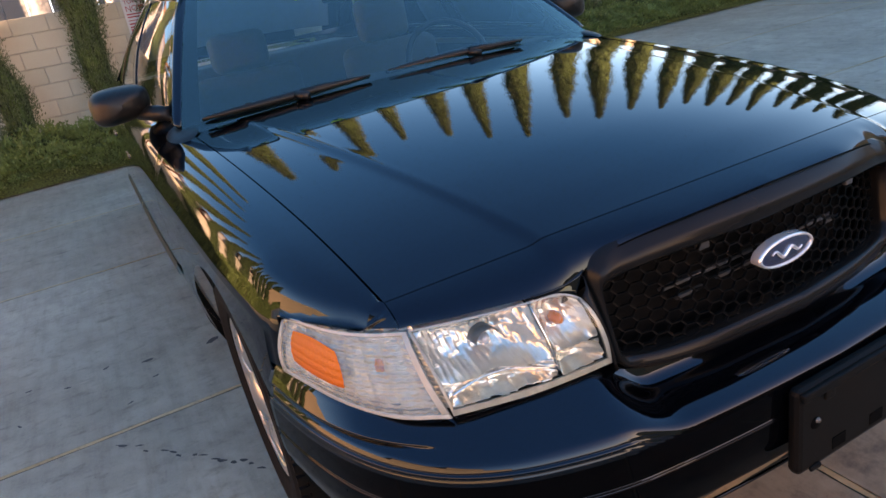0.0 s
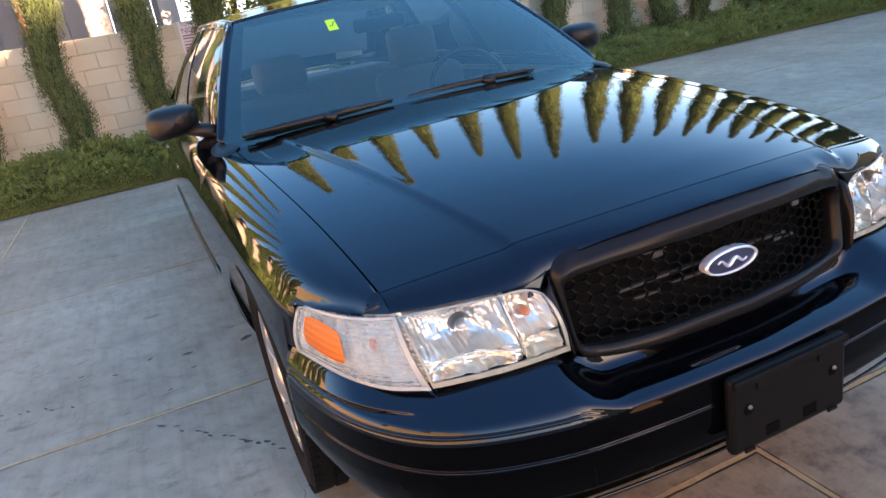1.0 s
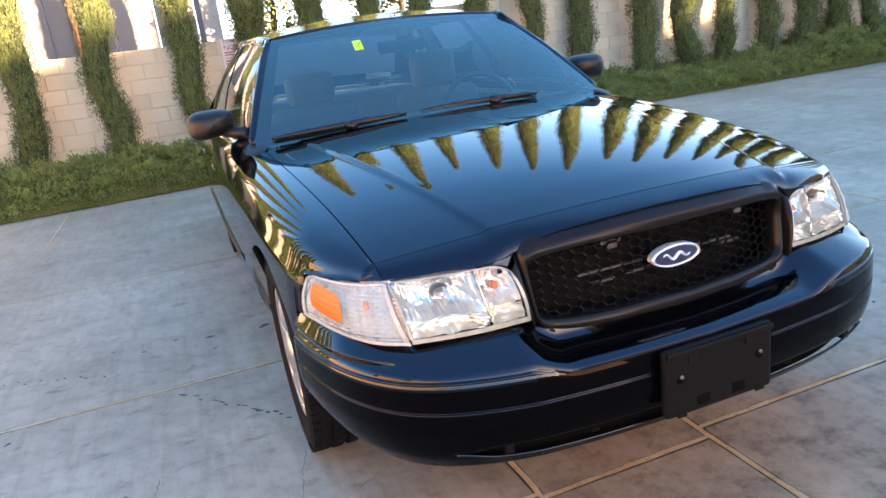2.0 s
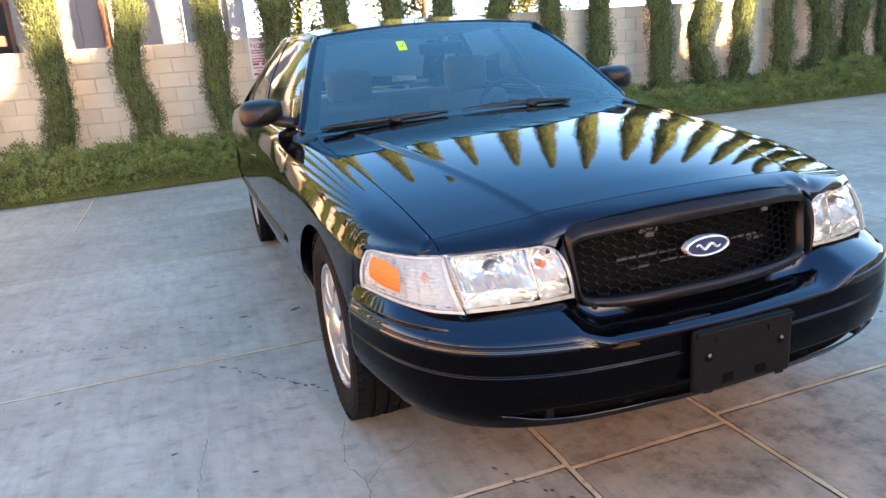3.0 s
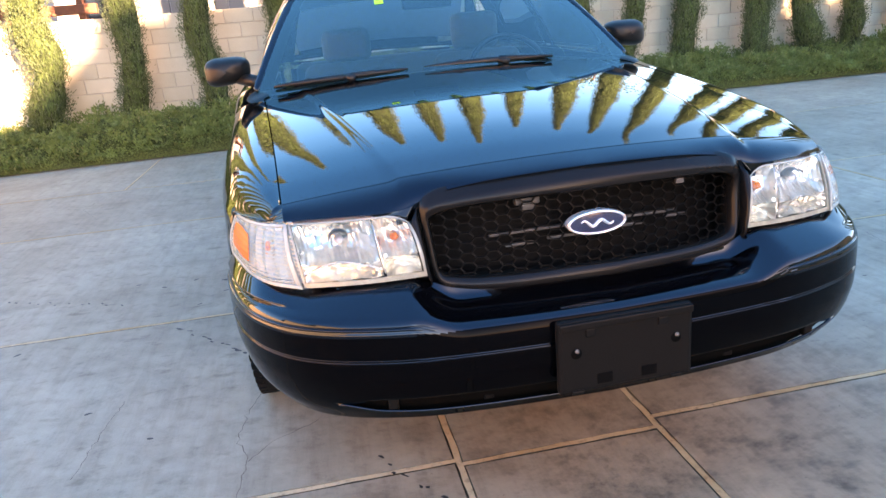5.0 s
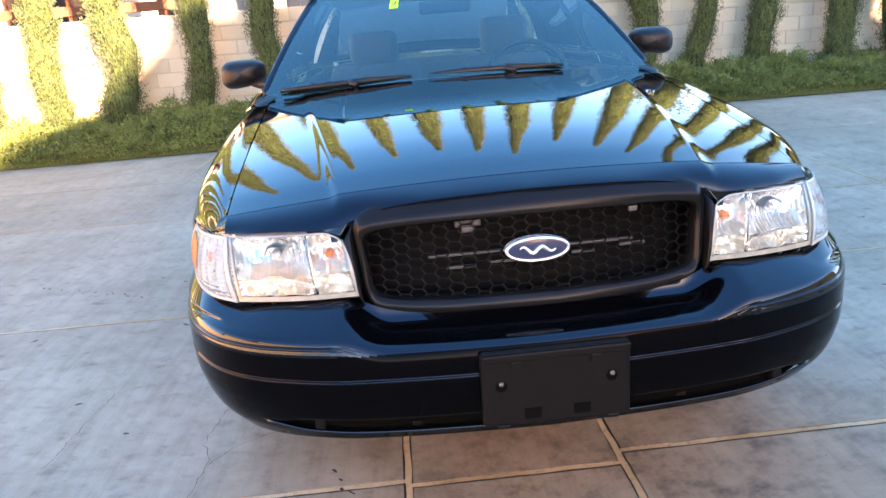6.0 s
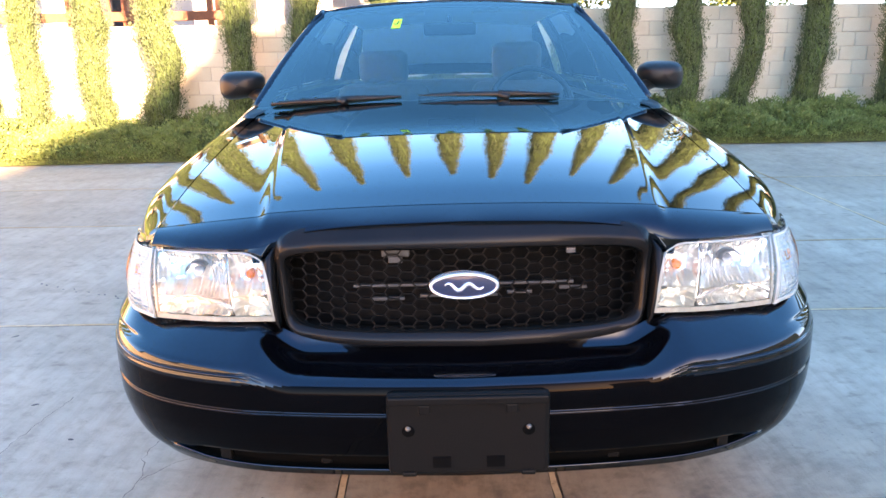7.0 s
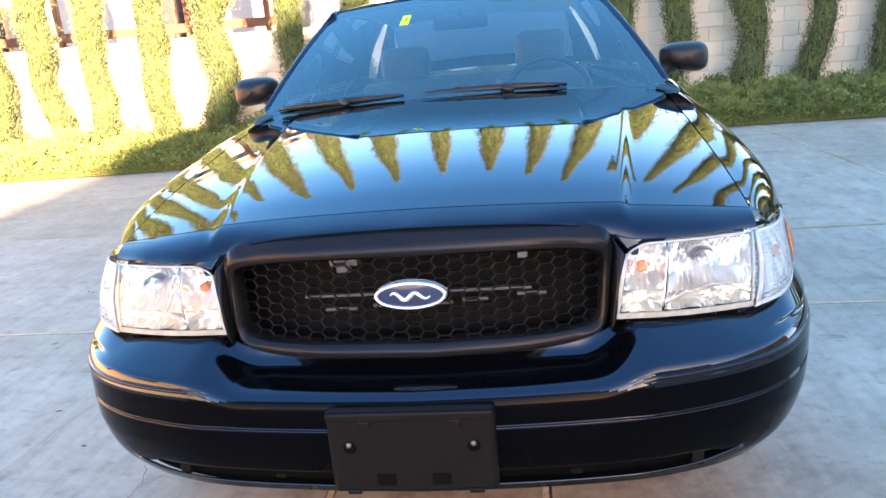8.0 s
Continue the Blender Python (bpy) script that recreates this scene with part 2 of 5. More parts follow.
AMBER = make_plain("amber_reflector", (0.62, 0.115, 0.004), 0.22, spread=0.15, scale=220, bump=0.5)
LENS_CLEAR = make_glass("clear_lens", (1.0, 0.985, 0.96), 1.4)
LENS_RIM = make_plain("lens_rim", (0.37, 0.385, 0.355), 0.25, spread=0.2, scale=40)
LENS_RIB = make_lens_ribbed()
WINDSCREEN = make_glass("windscreen_glass", (0.74, 0.93, 0.92), 1.9, (0.32, 0.93, 0.90))
SIDE_GLASS = make_glass("side_glass", (0.84, 0.88, 0.86), 1.5)
CLOTH = make_plain("seat_cloth", (0.06, 0.075, 0.08), 0.9, spread=0.2, scale=150, bump=0.3)
DASH = make_plain("dash_plastic", (0.08, 0.09, 0.095), 0.65, spread=0.2, scale=200, bump=0.2)
HEADLINER = make_plain("headliner", (0.35, 0.36, 0.36), 0.9, spread=0.1, scale=120)
BADGE_BLUE = make_plain("badge_blue", (0.012, 0.018, 0.055), 0.15, spread=0.2, scale=80, Coat_Weight=1.0)
BADGE_SILVER = make_plain("badge_silver", (0.75, 0.76, 0.78), 0.2, 0.7, spread=0.05)
GREEN_PAPER = make_plain("green_paper", (0.32, 0.75, 0.03), 0.7, spread=0.1)
INK = make_plain("ink", (0.02, 0.03, 0.02), 0.7)
RED_INK = make_plain("red_ink", (0.55, 0.05, 0.06), 0.6)
WHITE_SIGN = make_plain("white_sign", (0.62, 0.60, 0.59), 0.5, spread=0.05)
CONCRETE = make_concrete()
JOINT = make_joint()
BLOCK = make_block()
MORTAR = make_plain("mortar", (0.47, 0.43, 0.355), 0.95, spread=0.2, scale=60, bump=0.4)
SOIL = make_soil()
OIL = make_plain("oil", (0.02, 0.019, 0.018), 0.55, spread=0.3, scale=60)
CRACK = make_plain("crack_dirt", (0.13, 0.10, 0.075), 0.9, spread=0.3, scale=60)
SURROUND = make_satin()
SIDING = make_plain("pale_siding", (0.20, 0.21, 0.21), 0.7, spread=0.06, scale=20, bump=0.1)
CYPRESS = make_leaf("cypress_leaf", (0.044, 0.070, 0.034), (0.084, 0.122, 0.058), (0.125, 0.155, 0.08))
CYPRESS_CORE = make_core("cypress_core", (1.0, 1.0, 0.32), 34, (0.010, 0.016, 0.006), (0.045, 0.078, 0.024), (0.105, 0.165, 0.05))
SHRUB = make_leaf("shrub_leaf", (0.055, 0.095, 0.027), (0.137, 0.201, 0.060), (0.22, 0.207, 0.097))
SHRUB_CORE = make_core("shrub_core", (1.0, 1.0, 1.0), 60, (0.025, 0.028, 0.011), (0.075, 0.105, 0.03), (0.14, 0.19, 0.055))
LEAFY = make_leaf("broad_leaf", (0.06, 0.09, 0.02), (0.14, 0.18, 0.045), (0.22, 0.22, 0.06))
BARK = make_plain("bark", (0.12, 0.085, 0.06), 0.9, spread=0.4, scale=40, bump=0.6)
STUCCO = make_plain("stucco", (0.46, 0.44, 0.41), 0.9, spread=0.08, scale=60, bump=0.3)
STUCCO_TAN = make_plain("tan_stucco", (0.66, 0.45, 0.27), 0.9, spread=0.1, scale=60, bump=0.3)
STUCCO_BROWN = make_plain("brown_stucco", (0.62, 0.36, 0.19), 0.9, spread=0.12, scale=50, bump=0.3)
BROWN_WOOD = make_plain("brown_wood", (0.22, 0.075, 0.035), 0.6, spread=0.3, scale=20, bump=0.2)
ROOF_TILE = make_plain("roof_tile", (0.30, 0.17, 0.11), 0.8, spread=0.3, scale=12, bump=0.4)
WINDOW_DARK = make_plain("window_dark", (0.03, 0.035, 0.04), 0.08)


# ---- mesh helpers ----
def curve(x, xs, ys):
    """A smooth line through the points (xs, ys)."""
    xs, ys = list(xs), list(ys)
    if x <= xs[0]:
        return ys[0]
    if x >= xs[-1]:
        return ys[-1]
    k = 0
    while x > xs[k + 1]:
        k += 1

    def slope(i):
        if i == 0:
            return (ys[1] - ys[0]) / (xs[1] - xs[0])
        if i == len(xs) - 1:
            return (ys[-1] - ys[-2]) / (xs[-1] - xs[-2])
        a, b = (ys[i] - ys[i - 1]) / (xs[i] - xs[i - 1]), (ys[i + 1] - ys[i]) / (xs[i + 1] - xs[i])
        return 0 if a * b <= 0 else 2 * a * b / (a + b)

    h = xs[k + 1] - xs[k]
    u = (x - xs[k]) / h
    return ((1 + 2 * u) * (1 - u) ** 2 * ys[k] + u * (1 - u) ** 2 * h * slope(k) + u * u * (3 - 2 * u) * ys[k + 1] + u * u * (u - 1) * h * slope(k + 1))


def step(x, a, b):
    u = min(1, max(0, (x - a) / (b - a)))
    return u * u * (3 - 2 * u)


def thing(name, place, label, category, group="", kind=""):
    ob = new(name)
    ob.location = place
    ob.empty_display_size = 0.1
    return tagged(ob, label, category, group, kind)


def placed(ob):
    """Where an object stands in the world, before the scene is evaluated."""
    own = Matrix.LocRotScale(ob.location, ob.rotation_euler, ob.scale)
    return own if ob.parent is None else placed(ob.parent) @ ob.matrix_parent_inverse @ own


def part(name, bm, material, parent=None, label="", smooth=True, thick=0.0):
    """Links a bmesh, given in world metres, as one mesh under a thing or a part."""
    me = bpy.data.meshes.new(name)
    bmesh.ops.recalc_face_normals(bm, faces=bm.faces)
    for f in bm.faces:
        f.smooth = smooth
    bm.to_mesh(me)
    bm.free()
    for m in material if isinstance(material, (list, tuple)) else [material]:
        me.materials.append(m)
    ob = new(name, me)
    if parent is not None:
        ob.parent = parent
        ob.matrix_parent_inverse = placed(parent).inverted()
    if thick:
        mod = ob.modifiers.new("thickness", "SOLIDIFY")
        mod.thickness, mod.offset = thick, -1.0
    if label:
        tagged(ob, label)
    return ob


def sheet(point, us, vs, keep=None, bm=None):
    """A grid of faces through point(u, v)."""
    bm = bm or bmesh.new()
    rows = [[bm.verts.new(point(u, v)) for u in us] for v in vs]
    for j in range(len(vs) - 1):
        for i in range(len(us) - 1):
            if keep and not keep((us[i] + us[i + 1]) / 2, (vs[j] + vs[j + 1]) / 2):
                continue
            quad = [rows[j][i], rows[j][i + 1], rows[j + 1][i + 1], rows[j + 1][i]]
            if (quad[0].co - quad[3].co).length < 1e-6 and (quad[1].co - quad[2].co).length < 1e-6:
                continue
            bm.faces.new(quad)
    bmesh.ops.remove_doubles(bm, verts=bm.verts, dist=1e-5)
    return bm


def steps(a, b, n):
    return [a + (b - a) * i / n for i in range(n + 1)]


def box(x0, x1, y0, y1, z0, z1, bevel=0.0, bm=None, seg=2):
    own = bmesh.new()
    bmesh.ops.create_cube(own, size=1, matrix=Matrix.Translation(((x0 + x1) / 2, (y0 + y1) / 2, (z0 + z1) / 2)) @ Matrix.Diagonal((x1 - x0, y1 - y0, z1 - z0, 1)))
    if bevel:
        bmesh.ops.bevel(own, geom=own.edges[:] + own.verts[:], offset=bevel, segments=seg, profile=0.5, affect="EDGES")
    if bm is None:
        return own
    join(bm, own)
    return bm


def join(bm, other, m=None):
    """Adds another bmesh to bm."""
    if m is not None:
        bmesh.ops.transform(other, matrix=m, verts=other.verts)
    made = {v: bm.verts.new(v.co) for v in other.verts}
    for f in other.faces:
        g = bm.faces.new([made[v] for v in f.verts])
        g.material_index = f.material_index
    other.free()
    return bm


def lathe(profile, turns, axis="x", bm=None):
    """Turns the points (r, along) round an axis through the origin."""
    bm = bm or bmesh.new()
    rings = []
    for k in range(turns):
        a = 2 * math.pi * k / turns
        rings.append([bm.verts.new((d, r * math.cos(a), r * math.sin(a)) if axis == "x" else (r * math.cos(a), r * math.sin(a), d)) for r, d in profile])
    for k in range(turns):
        a, b = rings[k], rings[(k + 1) % turns]
        for i in range(len(profile) - 1):
            bm.faces.new([a[i], a[i + 1], b[i + 1], b[i]])
    bmesh.ops.remove_doubles(bm, verts=bm.verts, dist=1e-6)
    return bm


def tube(points, radius, sides=10, bm=None, closed=False):
    """A round bar along points; radius may be a list."""
    bm = bm or bmesh.new()
    pts = [Vector(p) for p in points]
    n = len(pts)
    rings = []
    for i, p in enumerate(pts):
        a, b = pts[max(0, i - 1)] if not closed else pts[i - 1], pts[min(n - 1, i + 1)] if not closed else pts[(i + 1) % n]
        way = (b - a).normalized()
        side = way.cross(Vector((0, 0, 1)) if abs(way.z) < 0.9 else Vector((1, 0, 0))).normalized()
        up = side.cross(way)
        r = radius[i] if isinstance(radius, (list, tuple)) else radius
        rings.append([bm.verts.new(p + (side * math.cos(t) + up * math.sin(t)) * r) for t in (2 * math.pi * k / sides for k in range(sides))])
    for i in range(n if closed else n - 1):
        a, b = rings[i], rings[(i + 1) % n]
        for k in range(sides):
            bm.faces.new([a[k], a[(k + 1) % sides], b[(k + 1) % sides], b[k]])
    if not closed:
        bm.faces.new(rings[0])
        bm.faces.new(rings[-1])
    return bm


# ---- ground and setting ----
def hedge_front(x):
    return 7.27 + 0.07 * min(0, x + 1)


def lie(x, y):
    """The drive rises a little towards the far bed on one side."""
    return 0.08 * step(x, -1.5, 2.5) * step(y, 1.0, 7.0) + 0.005 * step(x, 0.2, 0.75)


def build_ground():
    bm = sheet(lambda x, y: Vector((x, y, -0.03)), [-3000, -400, -60, -20, 0, 20, 60, 400, 3000], [-3000, -400, -60, -20, 0, 20, 60, 400, 3000])
    tagged(part("ground", bm, SOIL, smooth=False), "bare brown soil round the concrete drive", "ground", kind="structure")
    bm = sheet(lambda u, v: Vector((u, hedge_front(u) + 0.01 + v * (8.52 - hedge_front(u)), lie(u, 7.2) + 0.02 + 0.03 * noise.noise((u * 2, v * 3, 0)))), steps(-11, 17, 90), steps(0, 1, 8))
    tagged(part("planting_bed", bm, SOIL, thick=0.04), "narrow bed of dark soil along the block wall", "planting bed", kind="structure")


# concrete slabs: columns between lengthwise joints, each with its own cross joints
SLAB_COLUMNS = [
    (-11.0, -2.34, [5.3, None]),
    (-2.34, -0.34, [5.3, None]),
    (-24.0, -11.0, [-30.0, -24.0, -18.0, -12.0, -6.0, 0.345, 3.76, None]),
    (-11.0, -0.34, [-30.0, -24.0, -18.0, -12.5, -8.0, -4.4, -1.4, 0.345, 1.77, 3.76, 5.3]),
    (-0.34, 0.26, [-4.4, -1.4, 0.325, 1.75, 3.6, 5.3, None]),
    (0.26, 2.9, [-4.4, -1.4, 0.38, 1.80, 2.96, 5.0, None]),
    (-0.34, 2.9, [-30.0, -24.0, -18.0, -12.5, -8.0, -4.4]),
    (2.9, 8.0, [-30.0, -24.0, -18.0, -12.5, -8.0, -4.4, -1.4, 0.42, 1.84, 3.02, 5.0, None]),
    (8.0, 17.0, [-30.0, -24.0, -18.0, -12.5, -8.0, -4.4, -1.4, 0.4, 1.84, 3.0, 5.0, None]),
]


def build_pavement():
    drive = thing("pavement", (0, 0, 0), "grey trowelled concrete drive with tan joint strips", "pavement", kind="structure")
    bm = sheet(lambda x, y: Vector((x, y, lie(x, y) - 0.006)), steps(-24, 17, 82), steps(-30, 7.25, 150))
    part("joint_bed", bm, SOIL, drive, "dark dirt in the slab joints", smooth=False)
    rng = random.Random(41)
    bm = bmesh.new()

    def strip(a, b):
        """A tan strip of uneven width along a joint."""
        a, b = Vector((*a, 0)), Vector((*b, 0))
        way = (b - a).normalized()
        side = Vector((-way.y, way.x, 0))
        n = max(2, int((b - a).length / 0.05))
        old = None
        for i in range(n + 1):
            p = a.lerp(b, i / n)
            z = lie(p.x, p.y) + 0.0006 + rng.uniform(-0.0006, 0.0006)
            sway = 0.0045 * noise.noise((p.x * 1.7, p.y * 1.7, 4.0))
            pair = [bm.verts.new(p + side * (sway + s * rng.uniform(0.0070, 0.0112)) + Vector((0, 0, z))) for s in (-1, 1)]
            if old:
                bm.faces.new([old[0], old[1], pair[1], pair[0]])
            old = pair

    for x0, x1, cuts in SLAB_COLUMNS:
        for k in range(len(cuts) - 1):
            far = hedge_front(x1) if cuts[k + 1] is None else cuts[k + 1]
            strip((x1, cuts[k]), (x1, far))
            if cuts[k + 1] is not None:
                strip((x0, far), (x1, far))
    part("joint_filler", bm, JOINT, drive, "tan filler strips in the slab joints", smooth=False)
    gap = 0.0135
    for x0, x1, cuts in SLAB_COLUMNS:
        for k in range(len(cuts) - 1):
            def far(x):
                return hedge_front(x) - 0.002 if cuts[k + 1] is None else cuts[k + 1] - gap
            def top(u, v):
                x = x0 + gap + (x1 - x0 - 2 * gap) * min(1, max(0, u))
                near = cuts[k] + gap
                y = near + (far(x) - near) * min(1, max(0, v))
                edge = u < 0 or u > 1 or v < 0 or v > 1
                return Vector((x, y, lie(x, y) - (0.025 if edge else 0)))
            deep = (7.3 if cuts[k + 1] is None else cuts[k + 1]) - cuts[k]
            fine = 0.5 if cuts[k] > -2 and x0 > -12 else 3.0
            us, vs = steps(0, 1, max(2, int((x1 - x0) / fine))), steps(0, 1, max(2, int(deep / fine)))
            bm = sheet(top, [-1] + us + [2], [-1] + vs + [2])
            part("slab", bm, CONCRETE, drive, smooth=False)
    return drive


def wander(points, width, rng, bm, z=0.0008):
    """A thin crooked ribbon on the slabs."""
    pts = []
    for a, b in zip(points, points[1:]):
        a, b = Vector((*a, 0)), Vector((*b, 0))
        n = max(2, int((b - a).length / 0.02))
        pts += [a.lerp(b, i / n) + Vector((rng.gauss(0, 0.003), rng.gauss(0, 0.003), 0)) for i in range(n)]
    pts.append(Vector((*points[-1], 0)))
    old = None
    for i, p in enumerate(pts):
        way = (pts[min(i + 1, len(pts) - 1)] - pts[max(i - 1, 0)]).normalized()
        side = Vector((-way.y, way.x, 0)) * width * rng.uniform(0.35, 1.0)
        pair = [bm.verts.new((q.x, q.y, lie(q.x, q.y) + z)) for q in (p - side, p + side)]
        if old:
            bm.faces.new([old[0], old[1], pair[1], pair[0]])
        old = pair


def blot(bm, x, y, rx, ry, turn, rng, z=0.001):
    ring = []
    for k in range(11):
        a = 2 * math.pi * k / 11
        r = rng.uniform(0.6, 1.15)
        u, v = rx * r * math.cos(a), ry * r * math.sin(a)
        ring.append(bm.verts.new((x + u * math.cos(turn) - v * math.sin(turn), y + u * math.sin(turn) + v * math.cos(turn), lie(x, y) + z)))
    bm.faces.new(ring)


def build_marks(drive):
    """Cracks and oil drips on the slabs."""
    rng = random.Random(17)
    bm = bmesh.new()
    for line in (((-0.91, 0.96), (-0.95, 0.82), (-0.97, 0.66), (-0.93, 0.53), (-0.95, 0.36)), ((-0.72, 0.70), (-0.86, 0.62), (-0.93, 0.53)), ((-1.39, 1.05), (-1.42, 0.82), (-1.44, 0.60)),
                 ((1.9, 0.5), (2.05, 0.9), (1.98, 1.3), (2.1, 1.75)), ((-2.3, 4.2), (-2.5, 4.6), (-2.42, 5.2))):
        wander(line, 0.0014, rng, bm)
    part("crack", bm, CRACK, drive, "hairline cracks in the concrete", smooth=False)
    bm = bmesh.new()
    for a, b, n, size in (((-1.31, 1.69), (-1.04, 1.37), 9, 0.011), ((-1.05, 1.36), (-0.91, 1.22), 8, 0.012), ((-2.25, 2.39), (-1.60, 2.09), 12, 0.010), ((-0.55, 0.42), (-0.36, 0.10), 9, 0.010)):
        for k in range(n):
            t = (k + rng.uniform(-0.3, 0.3)) / n
            blot(bm, a[0] + (b[0] - a[0]) * t + rng.gauss(0, 0.008), a[1] + (b[1] - a[1]) * t + rng.gauss(0, 0.01), size * rng.uniform(0.8, 1.9), size * rng.uniform(0.35, 0.7), rng.uniform(-1.1, -0.5), rng)
    for x, y, r in ((-0.89, 2.25, 0.03), (-1.16, 2.28, 0.022), (-1.32, 2.35, 0.014), (-1.14, 2.11, 0.012), (-1.47, 2.29, 0.012), (-1.62, 2.39, 0.012), (-1.25, 1.96, 0.010), (-1.5, 1.0, 0.012), (-1.25, 0.76, 0.009), (-1.95, 1.64, 0.014),
                    (1.5, 0.75, 0.012), (1.75, 1.35, 0.016), (1.62, 1.1, 0.009), (2.3, 2.3, 0.014), (1.35, 0.52, 0.010)):
        blot(bm, x, y, r * 1.3, r * 0.6, rng.uniform(-0.4, 0.9), rng)
    part("oil_drip", bm, OIL, drive, "dark dried oil drips", smooth=False)


build_ground()
DRIVE = build_pavement()
build_marks(DRIVE)

# ---- planting ----
def spray(verts, faces, at, way, size, width, rng):
    """One small pointed sprig: two blades that cross."""
    up = way.normalized()
    side = up.cross(Vector((rng.uniform(-1, 1), rng.uniform(-1, 1), rng.uniform(-1, 1)))).normalized()
    for turn in (side, up.cross(side)):
        k = len(verts)
        mid = at + up * size * 0.45
        verts += [at, mid + turn * width, at + up * size, mid - turn * width]
        faces.append((k, k + 1, k + 2, k + 3))


def leaf_object(name, verts, faces, material, parent=None, label=""):
    me = bpy.data.meshes.new(name)
    me.from_pydata([tuple(v) for v in verts], [], faces)
    me.materials.append(material)
    ob = new(name, me)
    ob.parent = parent
    if label:
        tagged(ob, label)
    return ob


CYPRESS_TALL = 5.35


def cypress_radius(z, seed, tall):
    h = z / tall
    base = curve(h, [0.0, 0.04, 0.12, 0.28, 0.42, 0.58, 0.74, 0.86, 0.95, 1.0], [0.09, 0.125, 0.145, 0.15, 0.172, 0.180, 0.134, 0.080, 0.034, 0.004])
    return base * (1 + (0.34 - 0.2 * step(z, 1.6, 2.6)) * noise.noise((z * 2.6, seed * 7.1, 0.0)))


def build_cypress(seed, tall):
    """A narrow columnar cypress with its foot at the origin."""
    rng = random.Random(seed)
    tree = thing("cypress_tree", (0, 0, 0), "tall narrow columnar cypress, dense green, by the block wall", "tree", "row of cypresses")
    def lean(z):
        bend = 1 - 0.8 * step(z, 1.4, 2.6)
        return Vector((0.17 * bend * noise.noise((z * 1.15, seed * 3.7, 3)), 0.14 * bend * noise.noise((z * 1.15, seed * 3.7, 9)), 0))

    part("trunk", tube([lean(z) + Vector((0, 0, z)) for z in (0, 0.12, 0.5, 1.0, 1.6, tall * 0.5, tall * 0.9)], [0.05, 0.045, 0.04, 0.035, 0.03, 0.02, 0.008], 8), BARK, tree)
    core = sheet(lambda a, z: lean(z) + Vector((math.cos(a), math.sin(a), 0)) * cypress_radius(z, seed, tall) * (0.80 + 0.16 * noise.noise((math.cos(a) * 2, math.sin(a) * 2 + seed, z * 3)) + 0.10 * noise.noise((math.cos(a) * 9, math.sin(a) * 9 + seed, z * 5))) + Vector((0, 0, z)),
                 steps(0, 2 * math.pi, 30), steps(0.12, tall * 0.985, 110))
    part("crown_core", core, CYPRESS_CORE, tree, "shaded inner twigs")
    verts, faces = [], []
    clumps = int(1500 * tall / 4)
    for _ in range(clumps):
        z = 0.1 + (tall - 0.12) * rng.random() ** 0.95
        a = rng.uniform(0, 2 * math.pi)
        out = Vector((math.cos(a), math.sin(a), 0))
        r = cypress_radius(z, seed, tall) * rng.uniform(0.78, 1.0) * (1 + 0.22 * noise.noise((out.x * 2.2, out.y * 2.2 + seed, z * 2.6)) + 0.34 * noise.noise((out.x * 3.0, out.y * 3.0 + seed, z * 6.0)))
        heart = lean(z) + out * r + Vector((0, 0, z))
        for _ in range(11):
            p = heart + Vector((rng.gauss(0, 0.022), rng.gauss(0, 0.022), rng.gauss(0, 0.045)))
            way = out * rng.uniform(0.05, 0.7) + Vector((rng.gauss(0, 0.25), rng.gauss(0, 0.25), 1.0))
            spray(verts, faces, p, way, rng.uniform(0.022, 0.044), rng.uniform(0.0025, 0.0048), rng)
    leaf_object("crown", verts, faces, CYPRESS, tree)
    return tree


def build_cypresses():
    rng = random.Random(4)
    kinds = [build_cypress(1, CYPRESS_TALL), build_cypress(2, CYPRESS_TALL * 0.96), build_cypress(3, CYPRESS_TALL * 1.05), build_cypress(4, CYPRESS_TALL)]
    spots = [-10.6, -9.8, -9.05, -8.3, -7.55, -6.83, -6.1, -5.33, -4.5, -3.62, -2.64, -1.74, -0.83, 0.0, 0.75, 1.48, 2.25, 3.11, 3.84, 4.74, 5.66, 6.5, 7.34, 8.23, 8.92, 9.74, 10.5, 11.4, 12.3, 13.3, 14.4, 15.5]
    for k, x in enumerate(spots):
        m = pose(x, 8.0 + rng.uniform(-0.05, 0.05), lie(x, 7.2) + 0.02, 0, 0, rng.uniform(0, 360))
        wide = (1.14 if x < -3.2 else 1.04) * rng.uniform(0.92, 1.08)
        m = m @ Matrix.Diagonal((wide, wide, rng.uniform(0.93, 1.05), 1))
        if k < 4:
            kinds[k].matrix_basis = m
        else:
            kinds_k = kinds[k % 4]
            copy_thing(kinds_k, m)


def shrub_top(x, y):
    """Height of the uneven low planting over its bed."""
    f = hedge_front(x)
    across = max(0.0, (y - f + 0.10) / (8.3 - f))
    lift = 0.62 + 0.30 * noise.noise((x * 0.8, y * 1.0, 5.0)) + 0.42 * noise.noise((x * 2.3, y * 2.6, 8.0)) + 0.30 * noise.noise((x * 5.5, y * 6.0, 2.0))
    tall = 1.25 if 8.7 < x < 11.5 else 1.0
    return tall * (0.07 + 0.46 * min(1, across * 2.6) ** 0.55 * max(0.25, lift))


